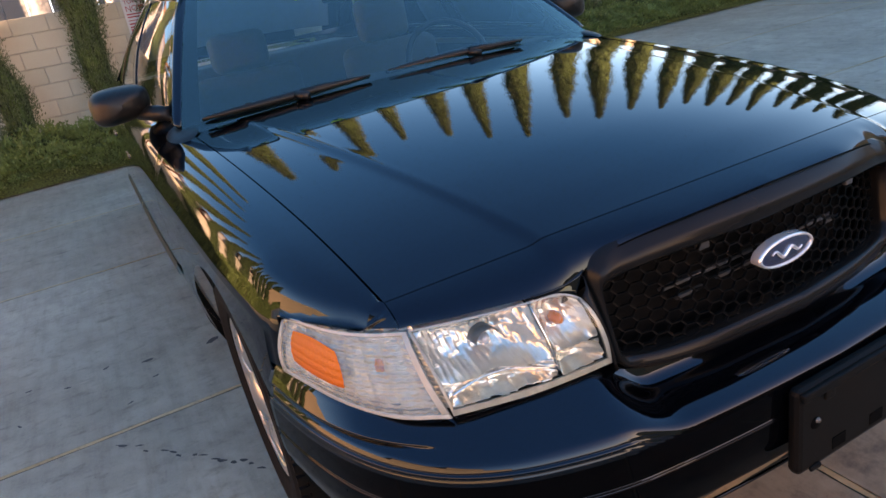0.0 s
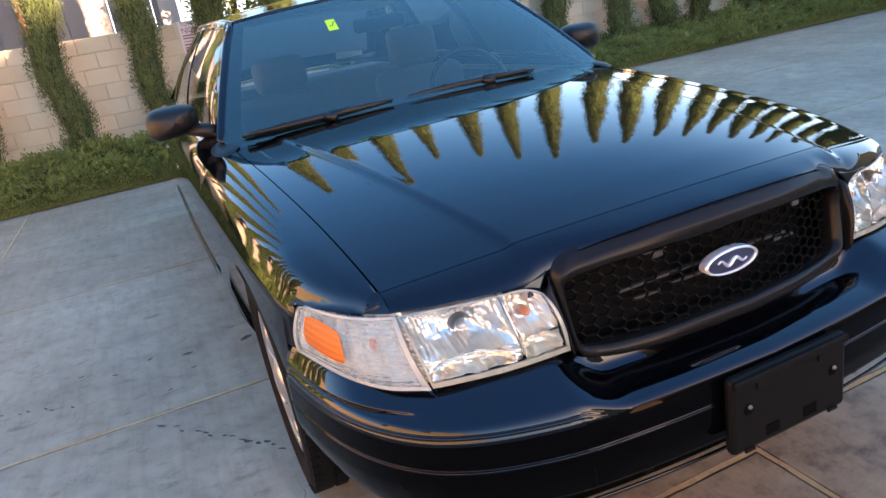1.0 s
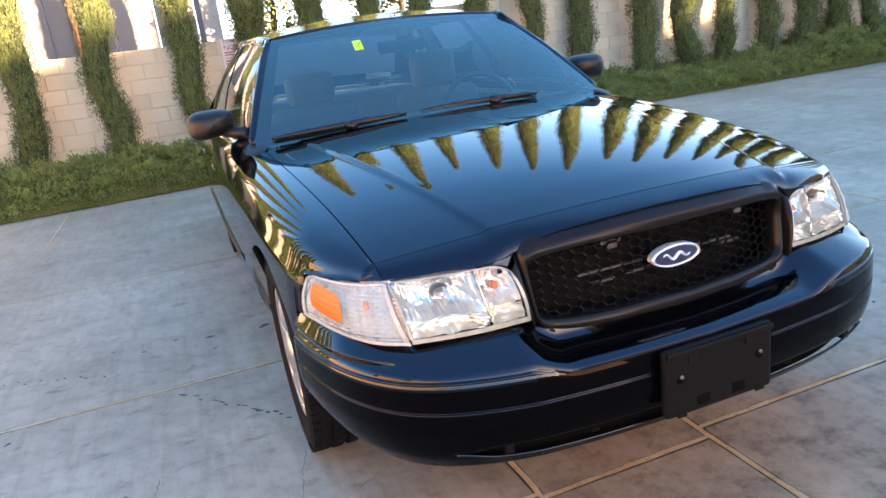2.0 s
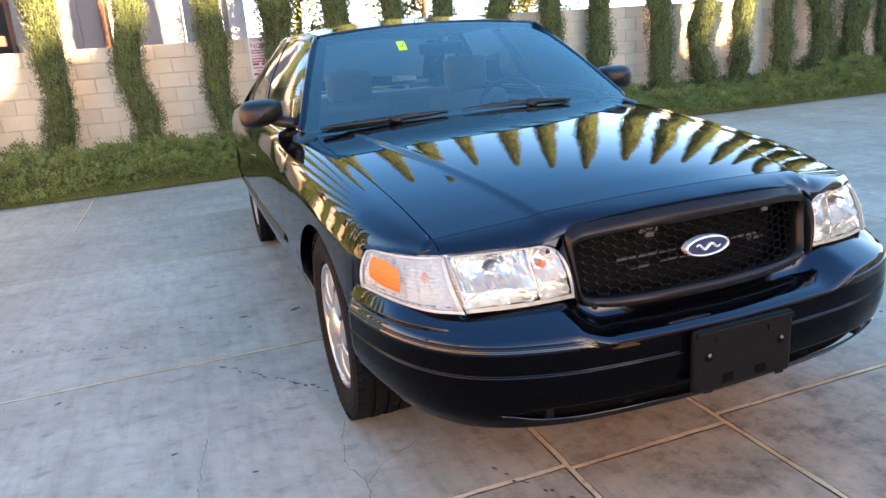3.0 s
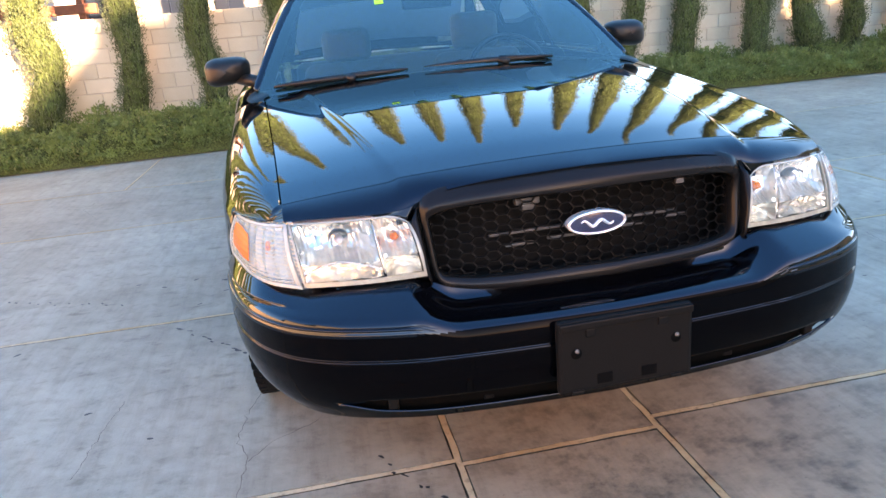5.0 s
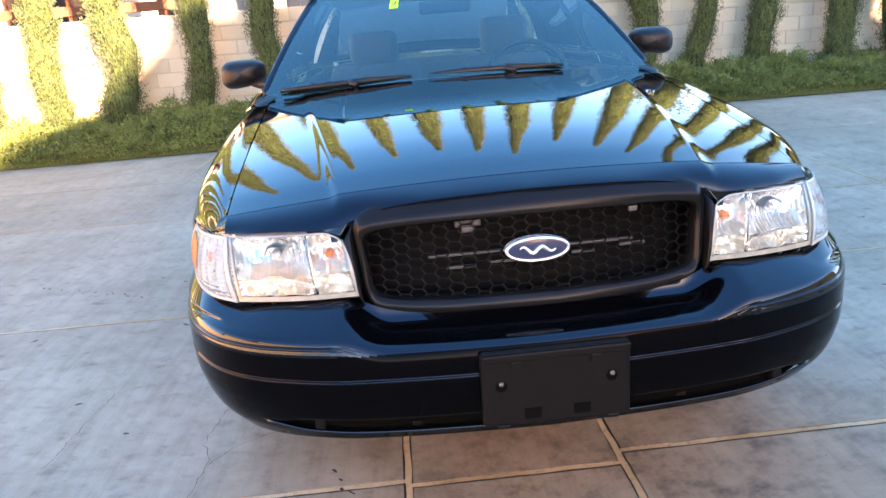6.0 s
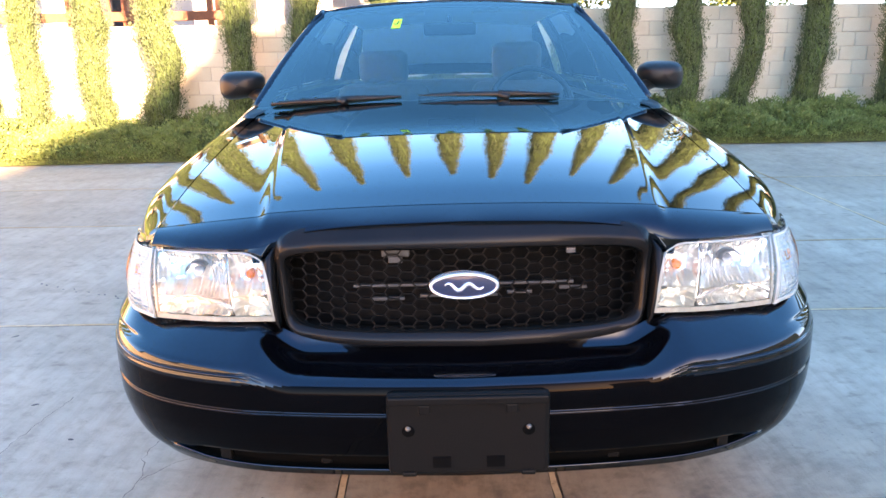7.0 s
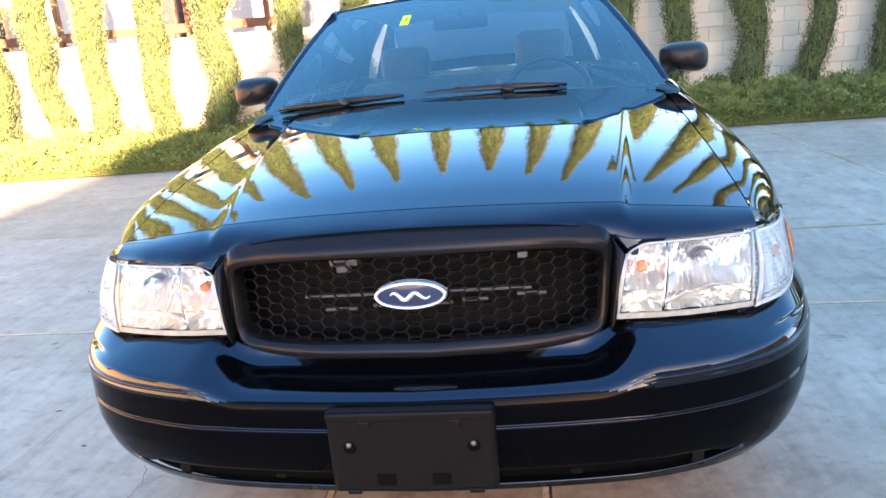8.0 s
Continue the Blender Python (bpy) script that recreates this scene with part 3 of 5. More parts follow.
def build_shrubs():
    """The low leafy planting in front of the wall."""
    rng = random.Random(11)
    verts, faces = [], []
    for _ in range(11500):
        x = rng.uniform(-9.5, 16.0)
        f = hedge_front(x)
        y = f - 0.10 + (8.38 - f + 0.10) * rng.random() ** 1.35
        top = shrub_top(x, y)
        e = 0.05
        slope = Vector((shrub_top(x - e, y) - shrub_top(x + e, y), shrub_top(x, y - e) - shrub_top(x, y + e), 2 * e)).normalized()
        z = lie(x, 7.2) + 0.02 + top * (0.80 + 0.28 * rng.random())
        heart = Vector((x, y, z))
        base = slope * 1.0 + Vector((rng.gauss(0, 0.35), rng.gauss(-0.1, 0.35), 0.25))
        for _ in range(14):
            p = heart + Vector((rng.gauss(0, 0.036), rng.gauss(0, 0.036), rng.gauss(0, 0.022)))
            if p.y < f - 0.13 - 0.06 * noise.noise((p.x * 1.7, 2.0, 0.0)) or p.z < lie(p.x, 7.2) + 0.005:
                continue
            spray(verts, faces, p, base + Vector((rng.gauss(0, 0.6), rng.gauss(0, 0.6), rng.gauss(0, 0.3))), rng.uniform(0.026, 0.055), rng.uniform(0.006, 0.0105), rng)
    ob = leaf_object("shrubs", verts, faces, SHRUB)
    tagged(ob, "low mounded green ground-cover shrubs along the wall", "shrubs", kind="stuff")
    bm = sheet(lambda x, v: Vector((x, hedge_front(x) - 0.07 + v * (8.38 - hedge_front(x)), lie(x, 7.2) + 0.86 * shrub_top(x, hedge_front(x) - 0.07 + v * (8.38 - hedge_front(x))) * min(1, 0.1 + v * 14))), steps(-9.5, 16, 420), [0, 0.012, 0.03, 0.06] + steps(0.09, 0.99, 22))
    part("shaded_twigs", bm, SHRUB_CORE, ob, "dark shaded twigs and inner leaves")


build_cypresses()
build_shrubs()


# ---- buildings ----
def build_neighbour_house():
    """Pale house behind the block wall."""
    house = thing("neighbour_house", (-6, 13, 0), "pale stucco house with brown timber trim behind the wall", "house")
    part("wall", box(-18, -1.6, 12.0, 19, 0, 3.5), STUCCO, house, smooth=False)
    for x0, x1 in ((-13.4, -11.9), (-10.2, -8.6), (-6.8, -5.2), (-4.1, -3.2)):
        frame_ob = part("window", box(x0, x1, 11.94, 12.0, 1.0, 2.6, 0.006), BROWN_WOOD, house, "brown timber window frame", smooth=False)
        part("pane", box(x0 + 0.09, x1 - 0.09, 11.925, 11.945, 1.09, 2.51), WINDOW_DARK, frame_ob, smooth=False)
        part("glazing_bar", box((x0 + x1) / 2 - 0.025, (x0 + x1) / 2 + 0.025, 11.91, 11.93, 1.09, 2.51), BROWN_WOOD, frame_ob, smooth=False)
    part("roof", sheet(lambda u, v: Vector((u, 11.5 + 4.0 * v, 3.45 + 1.1 * v)), [-18.6, -1.0], [0, 1]), ROOF_TILE, house, smooth=False, thick=0.14)
    part("post", box(-2.24, -2.16, 10.9, 11.0, 0, 3.4, 0.01), BROWN_WOOD, house, "red-brown timber post", smooth=False)
    part("rail", box(-11.5, -3.45, 10.22, 10.34, 1.78, 1.92, 0.01), BROWN_WOOD, house, "red-brown timber rail", smooth=False)
    for x in (-9.1, -7.3, -5.05, -3.72):
        part("post", box(x, x + 0.09, 10.24, 10.33, 0, 3.4, 0.01), BROWN_WOOD, house, "red-brown timber post", smooth=False)
    x = -3.44
    while x < -0.4:
        part("siding_board", box(x, x + 0.285, 11.05, 11.09, 0, 3.3, 0.006), SIDING, house, "pale upright siding board", smooth=False)
        x += 0.30
    for x in (-2.12, -0.36):
        part("pier", box(x, x + 0.26, 10.86, 11.03, 0, 3.3, 0.02), STUCCO, house, "white rough-faced pier", smooth=False)


def build_house_behind():
    """An unseen house across the drive, added to cast the shade on the car."""
    house = thing("house", (20, -32.7, 0), "unseen stucco house added across the drive to cast the shade", "house")
    y1 = -32.7
    y0 = y1 - 10.0
    # outline stepped and notched to shape the shade edge on the wall and trees
    pts = [(16.49, 0), (16.49, 14.99), (17.76, 15.63), (18.33, 16.23), (18.93, 16.73), (20.21, 16.89), (21.07, 17.04), (23.91, 17.33), (27.81, 17.13), (27.96, 16.2), (28.85, 16.2), (29.6, 16.5), (30.2, 17.23), (41.91, 17.23), (41.91, 0)]
    bm = bmesh.new()
    a, b = [bm.verts.new((x, y1, z)) for x, z in pts], [bm.verts.new((x + 1.2, y0, z)) for x, z in pts]
    bm.faces.new(a)
    bm.faces.new(b)
    for i in range(len(pts)):
        bm.faces.new([a[i], a[(i + 1) % len(pts)], b[(i + 1) % len(pts)], b[i]])
    part("wall", bm, STUCCO_BROWN, house, smooth=False)
    part("garage_door", box(20.5, 25.6, y1, y1 + 0.05, 0, 2.4, 0.01), STUCCO, house, "unseen pale garage door of the added house", smooth=False)


def build_side_house():
    """An unseen tan house, placed for its sunlit band in the paint and warm bounce."""
    house = thing("side_house", (-14, -8, 0), "unseen sunlit tan stucco house with a stepped roofline beside the drive", "house")
    turn = pose(-14, -8, 0, 0, 0, -10)
    for name, dims, mat in (("wall", (-7, 0, -22, 9, 0, 4.4), STUCCO_TAN), ("eave", (-7.3, 0.25, -22.3, 9.3, 4.4, 4.6), ROOF_TILE),
                            ("wall", (-7, -0.6, -9, 1.5, 4.4, 6.6), STUCCO_TAN), ("eave", (-7.3, -0.3, -9.3, 1.8, 6.6, 6.8), ROOF_TILE)):
        bm = box(*dims)
        bmesh.ops.transform(bm, matrix=turn, verts=bm.verts)
        part(name, bm, mat, house, smooth=False)


def build_side_wall():
    """An added wall, out of the camera's sight, whose sunlit tan shows in the paint."""
    bm = box(-0.15, 0, -42, 0, 0, 2.5, 0.01)
    bmesh.ops.transform(bm, matrix=pose(-9.8, 8.3, 0, 0, 0, -15), verts=bm.verts)
    tagged(part("wall_west", bm, STUCCO_TAN, smooth=False), "unseen tan wall added beside the drive for its sunlit reflection", "wall", kind="structure")


def build_right_house():
    """The brown house on the far side of the drive, seen only in the paint."""
    house = thing("brown_house", (19, -4, 0), "brown stucco house in shade beside the drive", "house")
    part("wall", box(15, 24, -13, 4, 0, 4.6), STUCCO_BROWN, house, smooth=False)
    for y in (-10.5, -6.5, -2.0):
        part("window", box(14.97, 15.0, y, y + 1.3, 1.0, 2.3, 0.01), WINDOW_DARK, house, smooth=False)
    part("roof", sheet(lambda u, v: Vector((14.5 + 5 * v, -13.5 + 18 * u, 4.55 + 1.5 * v)), [0, 1], [0, 1]), ROOF_TILE, house, smooth=False, thick=0.15)


build_right_house()
build_side_wall()
build_neighbour_house()
build_house_behind()
build_side_house()


# ---- things by the wall ----
def build_sign():
    """The tow-away notice on the block wall."""
    y = 8.385
    sign = thing("warning_sign", (-0.10, y, 1.1), "white metal notice with red lettering fixed to the wall", "sign")
    part("plate", box(-0.36, 0.16, y - 0.006, y, 1.11, 1.63, 0.003), WHITE_SIGN, sign, smooth=False)
    for text, x, z, size in (("TOW-AWAY", -0.335, 1.575, 0.062), ("NO", -0.335, 1.495, 0.085)):
        font = bpy.data.curves.new("letters", "FONT")
        font.body, font.size, font.extrude = text, size, 0.0008
        font.materials.append(RED_INK)
        ob = new("letters", font)
        ob.parent = sign
        ob.matrix_parent_inverse = placed(sign).inverted()
        ob.matrix_basis = pose(x, y - 0.0075, z, 90, 0, 0)
    bm = bmesh.new()
    for z, tall, spans in ((1.50, 0.05, ((-0.19, 0.13),)), (1.455, 0.014, ((-0.335, 0.13),)), (1.425, 0.014, ((-0.335, 0.05),)), (1.39, 0.008, ((-0.335, 0.14),)), (1.35, 0.016, ((-0.335, -0.20), (-0.17, 0.10))),
                           (1.315, 0.016, ((-0.335, -0.02), (0.0, 0.12))), (1.275, 0.03, ((-0.335, -0.25), (-0.22, 0.05))), (1.235, 0.016, ((-0.335, 0.08),)), (1.20, 0.012, ((-0.30, 0.02),)), (1.15, 0.028, ((-0.335, -0.18), (-0.15, 0.12)))):
        for x0, x1 in spans:
            box(x0, x1, y - 0.0075, y - 0.0055, z, z + tall, bm=bm)
    part("print", bm, RED_INK, sign, "red print too small to read", smooth=False)


def build_leafy_tree(x, y, seed, tall):
    """A loose broad-leaved tree that looks over the wall."""
    rng = random.Random(seed)
    tree = thing("leafy_tree", (x, y, 0), "loose broad-leaved tree behind the wall", "tree")
    trunk = tube([(x, y, 0), (x - 0.05, y, 1.0), (x + 0.05, y - 0.05, 2.0), (x, y - 0.1, 2.8 * tall)], [0.07, 0.06, 0.045, 0.02], 8)
    part("trunk", trunk, BARK, tree)
    verts, faces = [], []
    bm = bmesh.new()
    for k in range(int(18 * tall)):
        a, z = rng.uniform(0, 6.28), rng.uniform(1.3, 2.7 * tall)
        tip = Vector((x + math.cos(a) * rng.uniform(0.4, 0.95), y - 0.05 + math.sin(a) * rng.uniform(0.3, 0.7), z + rng.uniform(-0.1, 0.7)))
        tube([(x, y - 0.02, z), (Vector((x, y - 0.02, z)) + tip) / 2 + Vector((0, 0, 0.08)), tip], [0.016, 0.011, 0.004], 5, bm)
        for _ in range(190):
            p = Vector((x, y - 0.02, z)).lerp(tip, rng.uniform(0.3, 1.15)) + Vector((rng.gauss(0, 0.14), rng.gauss(0, 0.12), rng.gauss(0, 0.13)))
            way = Vector((rng.gauss(0, 1), rng.gauss(0, 1), rng.gauss(-0.2, 0.6))).normalized()
            side = way.cross(Vector((rng.gauss(0, 1), rng.gauss(0, 1), rng.gauss(0, 1)))).normalized()
            n, s, w = len(verts), rng.uniform(0.05, 0.085), rng.uniform(0.016, 0.026)
            verts += [p, p + way * s * 0.5 + side * w, p + way * s, p + way * s * 0.5 - side * w]
            faces.append((n, n + 1, n + 2, n + 3))
    tagged(part("branchwork", bm, BARK, tree), kind="stuff")
    crown = leaf_object("crown", verts, faces, LEAFY, tree)
    crown.matrix_parent_inverse = placed(tree).inverted()


build_sign()
for spot in ((0.5, 9.6, 21, 1.0), (2.5, 9.7, 22, 1.15), (4.4, 9.9, 23, 1.1)):
    build_leafy_tree(*spot)


# ---- the car ----
CAR = thing("car", (0, 2.6, 0), "black four-door police-style saloon car parked on the concrete drive", "car")
AXLE_F, AXLE_R, WHEEL_R, ARCH_R = 1.03, 3.95, 0.345, 0.388


def hood_front(x):
    return 0.243 + 0.245 * x * x


def hood_rear(x):
    return 1.508 + 0.30 * x * x


def hood_half(s):
    return curve(s, [0, 0.3, 0.7, 1], [0.712, 0.730, 0.760, 0.785])


def hood_point(u, s):
    """u: -1 to 1 across; s: 0 at the nose, 1 at the windscreen."""
    x = u * hood_half(s)
    y = hood_front(x) + (hood_rear(x) - hood_front(x)) * s
    zc = curve(s, [0, 0.1, 0.25, 0.5, 0.75, 1], [0.858, 0.8845, 0.9155, 0.953, 0.982, 1.003])
    ridge = 0.435 + 0.2 * s
    a = 0.112 - 0.045 * s
    z = zc - a * x * x - (0.004 - 0.003 * s) * max(0, (abs(x) - ridge) / 0.29) - (0.0065 - 0.003 * s) * (0.5 + 0.5 * math.tanh((abs(x) - ridge) / 0.015))
    z += 0.0022 * math.exp(-((abs(x) - ridge) / 0.013) ** 2)
    return Vector((x, y, z))


def header_edge(x):
    """The lower edge of the panel over the lamps and the grille."""
    xs = [0, 0.2, 0.33, 0.39, 0.447, 0.6, 0.712]
    y = curve(abs(x), xs, [0.170, 0.181, 0.205, 0.215, 0.213, 0.258, 0.318])
    return Vector((x, y, curve(abs(x), xs, [0.836, 0.829, 0.813, 0.794, 0.776, 0.769, 0.760])))


def build_hood():
    us = steps(-1, 1, 260)
    ss = steps(0.0006, 1, 60)
    part("hood", sheet(lambda u, s: hood_point(u, s), us, ss), PAINT, CAR)
    # panel under the hood's front edge, down to the lamps and the grille
    def header(u, v):
        top = hood_point(u, 0.0) - Vector((0, 0.0003, 0.0001))
        low = header_edge(u * 0.712)
        knee = top.lerp(low, 0.84)
        knee.z = max(low.z, top.z - 0.25 * (top.y - knee.y))
        p = top.lerp(knee, v).lerp(knee.lerp(low, v), v)
        return p
    part("header_panel", sheet(header, steps(-1, 1, 260), steps(0, 1, 12)), PAINT, CAR)
    part("header_skirt", sheet(lambda u, v: header(u, 1.0) + Vector((0, 0.006 * v, -0.034 * v)), steps(-0.64, 0.64, 60), [0, 0.5, 1]), PAINT, CAR)
    # dark ribbon and tube laid on the panels draw the shade of their gaps
    part("shut_line", sheet(lambda u, v: hood_point(u, 0.0) + Vector((0, 0.0004 - 0.0016 * v, 0.0004 - 0.0002 * v)), steps(-1, 1, 260), [0, 1]), DARK_VOID, CAR)
    part("panel_gap", tube([header_edge(x) + Vector((0, -0.0006, -0.0010)) for x in steps(-0.398, 0.398, 60)], 0.0015, 6), DARK_VOID, CAR)
    # dark seam under the shut lines
    part("hood_seam", sheet(lambda u, v: hood_point(u, 0.0) + Vector((0, -0.012 + 0.024 * v, -0.005)), steps(-1, 1, 60), [0, 1]), DARK_VOID, CAR)


def body_top(y):
    """The upper edge of the body side at y: beside the hood, then the belt line."""
    if y <= 1.66:
        s = min(1, max(0, (y - 0.373) / 1.3))
        p = hood_point(1.0, s)
        return p.x + 0.004, p.z
    return curve(y, [1.66, 2.0, 3.0, 4.0, 4.6, 5.2], [0.79, 0.835, 0.855, 0.840, 0.80, 0.72]), curve(y, [1.66, 2.0, 3.0, 4.0, 4.6, 5.2], [0.960, 0.992, 1.015, 1.02, 1.005, 0.96])


def body_wide(y):
    return curve(y, [0.37, 0.45, 0.585, 0.7, 1.0, 1.6, 2.5, 3.5, 4.3, 4.9, 5.25], [0.765, 0.812, 0.872, 0.902, 0.928, 0.946, 0.960, 0.962, 0.95, 0.89, 0.80])


def body_low(y):
    if y < 0.588:
        return 0.752 - 0.012 * step(y, 0.4, 0.585)
    if y < AXLE_F - ARCH_R:
        return 0.626
    for c in (AXLE_F, AXLE_R):
        if abs(y - c) < ARCH_R:
            return 0.335 + math.sqrt(max(0, ARCH_R ** 2 - (y - c) ** 2))
    return 0.25


def body_side(side, y, t, low=None):
    xt, zt = body_top(y)
    w = body_wide(y)
    zb = body_low(y) if low is None else low
    shoulder = [(xt, zt), (xt + 0.34 * (w - xt), zt - 0.010), (xt + 0.7 * (w - xt), zt - 0.045), (xt + 0.94 * (w - xt), zt - 0.13)]
    if t < 0.5:
        k = t / 0.5 * 3
        x = curve(k, [0, 1, 2, 3], [p[0] for p in shoulder])
        z = curve(k, [0, 1, 2, 3], [p[1] for p in shoulder])
        if z < zb:
            z = zb
        return Vector((side * x, y, z))
    z3 = shoulder[3][1]
    if z3 < zb:
        return Vector((side * curve(zb, [z3, shoulder[2][1], shoulder[1][1], zt], [shoulder[3][0], shoulder[2][0], shoulder[1][0], xt]), y, zb))
    z = z3 + (zb - z3) * (t - 0.5) / 0.5
    x = curve(-z, [-z3, -(z3 - 0.1), -0.55, -0.45, -0.36, -0.23], [shoulder[3][0], w - 0.002, w, w - 0.012, w - 0.042, w - 0.10])
    return Vector((side * x, y, z))


def side_panel(name, side, y0, y1, parent=CAR, label=""):
    ys = set(steps(y0, y1, max(6, int((y1 - y0) / 0.03))))
    for c in (AXLE_F, AXLE_R):
        for k in range(0, 25):
            y = c - ARCH_R * math.cos(math.pi * k / 24)
            for e in (-0.0004, 0.0004):
                if y0 < y + e < y1:
                    ys.add(y + e)
    if y0 < 0.5:
        ys.update((0.5875, 0.5885))
    bm = sheet(lambda y, t: body_side(side, y, t), sorted(ys), steps(0, 1, 34))
    if y0 < 0.5:
        # the tip between hood corner, lamp and header panel
        def tip(u, v):
            inner = Vector((side * 0.7125, 0.370 - 0.052 * v ** 1.2, hood_point(1.0, 0.0).z - 0.012 * v - 0.019 * v * v))
            outer = body_side(side, y0, v * 0.86)
            return inner.lerp(outer, u)
        sheet(tip, steps(0, 1, 6), steps(0, 1, 16), bm=bm)
    return part(name, bm, PAINT, parent, label)


def build_sides():
    for side in (-1, 1):
        side_panel("fender", side, 0.376, 1.7025)
        for name, y0, y1 in (("front_door", 1.706, 2.80), ("rear_door", 2.806, 3.66)):
            door = side_panel(name, side, y0, y1)
            xh = body_wide((y0 + y1) / 2)
            ym = y1 - 0.18
            part("door_handle", tube([(side * (xh - 0.014), ym - 0.09, 0.80), (side * (xh - 0.003), ym - 0.06, 0.802), (side * (xh - 0.003), ym + 0.06, 0.802), (side * (xh - 0.014), ym + 0.09, 0.80)], 0.010, 8), PAINT, door)
            part("rub_strip", sheet(lambda y, t: Vector((side * (body_wide(y) + 0.001 + 0.007 * math.sin(math.pi * t)), y, 0.50 + 0.05 * t)), steps(y0 + 0.02, y1 - 0.02, 10), steps(0, 1, 6)), TRIM_BLACK, door)
        side_panel("rear_quarter", side, 3.666, 5.2)
        for c in (AXLE_F, AXLE_R):
            # wheel well
            bm = sheet(lambda a, d: Vector((side * (0.895 - 0.33 * d), c - (ARCH_R - 0.004) * math.cos(a), 0.335 + (ARCH_R - 0.004) * math.sin(a))), steps(0.4, math.pi + 0.25, 24), [0, 1])
            part("wheel_well", bm, DARK_VOID, CAR)
    part("underbody", box(-0.56, 0.56, 0.62, 5.0, 0.20, 0.27, 0.02), DARK_VOID, CAR, smooth=False)
    part("firewall", box(-0.80, 0.80, 1.50, 1.54, 0.25, 0.93), DARK_VOID, CAR, smooth=False)
    for side in (-1, 1):
        part("inner_sill", box(side * 0.80 - 0.02, side * 0.80 + 0.02, 1.45, 5.0, 0.2, 0.93), DARK_VOID, CAR, smooth=False)


BUMP_X = [0, 0.178, 0.428, 0.60, 0.72, 0.806, 0.859, 0.892, 0.912]
BUMP_Y = [0.017, 0.024, 0.047, 0.095, 0.165, 0.270, 0.390, 0.52, 0.642]
BUMP_T = [0.0]
for _i in range(1, len(BUMP_X)):
    BUMP_T.append(BUMP_T[-1] + math.hypot(BUMP_X[_i] - BUMP_X[_i - 1], BUMP_Y[_i] - BUMP_Y[_i - 1]))
BUMP_LEN = BUMP_T[-1]


def bumper_plan(t):
    a = abs(t)
    x, y = curve(a, BUMP_T, BUMP_X), curve(a, BUMP_T, BUMP_Y)
    e = 0.004
    dx = curve(min(a + e, BUMP_LEN), BUMP_T, BUMP_X) - curve(max(a - e, 0), BUMP_T, BUMP_X)
    dy = curve(min(a + e, BUMP_LEN), BUMP_T, BUMP_Y) - curve(max(a - e, 0), BUMP_T, BUMP_Y)
    inward = Vector((-dy, dx, 0)).normalized() if a > 1e-6 else Vector((0, 1, 0))
    s = 1 if t >= 0 else -1
    return Vector((s * x, y, 0)), Vector((s * inward.x, inward.y, 0)), x


def bumper_section(r, x):
    """Depth behind the plan line, and height, from the upper back edge (r 0) to the lower edge (r 1)."""
    rs = [0, 0.08, 0.16, 0.24, 0.30, 0.36, 0.42, 0.48, 0.55, 0.68, 0.78, 0.88, 1.0]
    low = [(0.0, 0.49), (0.001, 0.44), (0.008, 0.40), (0.022, 0.358), (0.056, 0.310)]
    wide = [(0.135, 0.634), (0.112, 0.6255), (0.087, 0.6145), (0.060, 0.602), (0.034, 0.589), (0.0135, 0.577), (0.0050, 0.561), (0.0012, 0.544)] + low
    mid = [(0.135, 0.598), (0.125, 0.577), (0.105, 0.565), (0.070, 0.562), (0.040, 0.5565), (0.0155, 0.5475), (0.0058, 0.536), (0.0015, 0.520)] + low
    k = step(x, 0.345, 0.475)
    d = (1 - k) * curve(r, rs, [p[0] for p in mid]) + k * curve(r, rs, [p[0] for p in wide])
    z = (1 - k) * curve(r, rs, [p[1] for p in mid]) + k * curve(r, rs, [p[1] for p in wide])
    z -= 0.007
    tuck = step(x, 0.70, 0.9)
    if r < 0.3:
        d *= 1 - 0.72 * tuck
    return d, z


def bumper_point(t, z_or_r, by_r=True):
    p, inward, x = bumper_plan(t)
    d, z = bumper_section(z_or_r, x)
    # two pressed lines: a short double one on each wing, and one all the way round
    for zc in (0.5535, 0.5465):
        d += 0.003 * math.exp(-((z - zc) / 0.0016) ** 2) * step(x, 0.43, 0.445)
    for zc in (0.4785, 0.4730):
        d += 0.0022 * math.exp(-((z - zc) / 0.0014) ** 2)
    q = p + inward * d
    return Vector((q.x, q.y, z))


SLOT_Z, SLOT_HALF = 0.354, 0.655


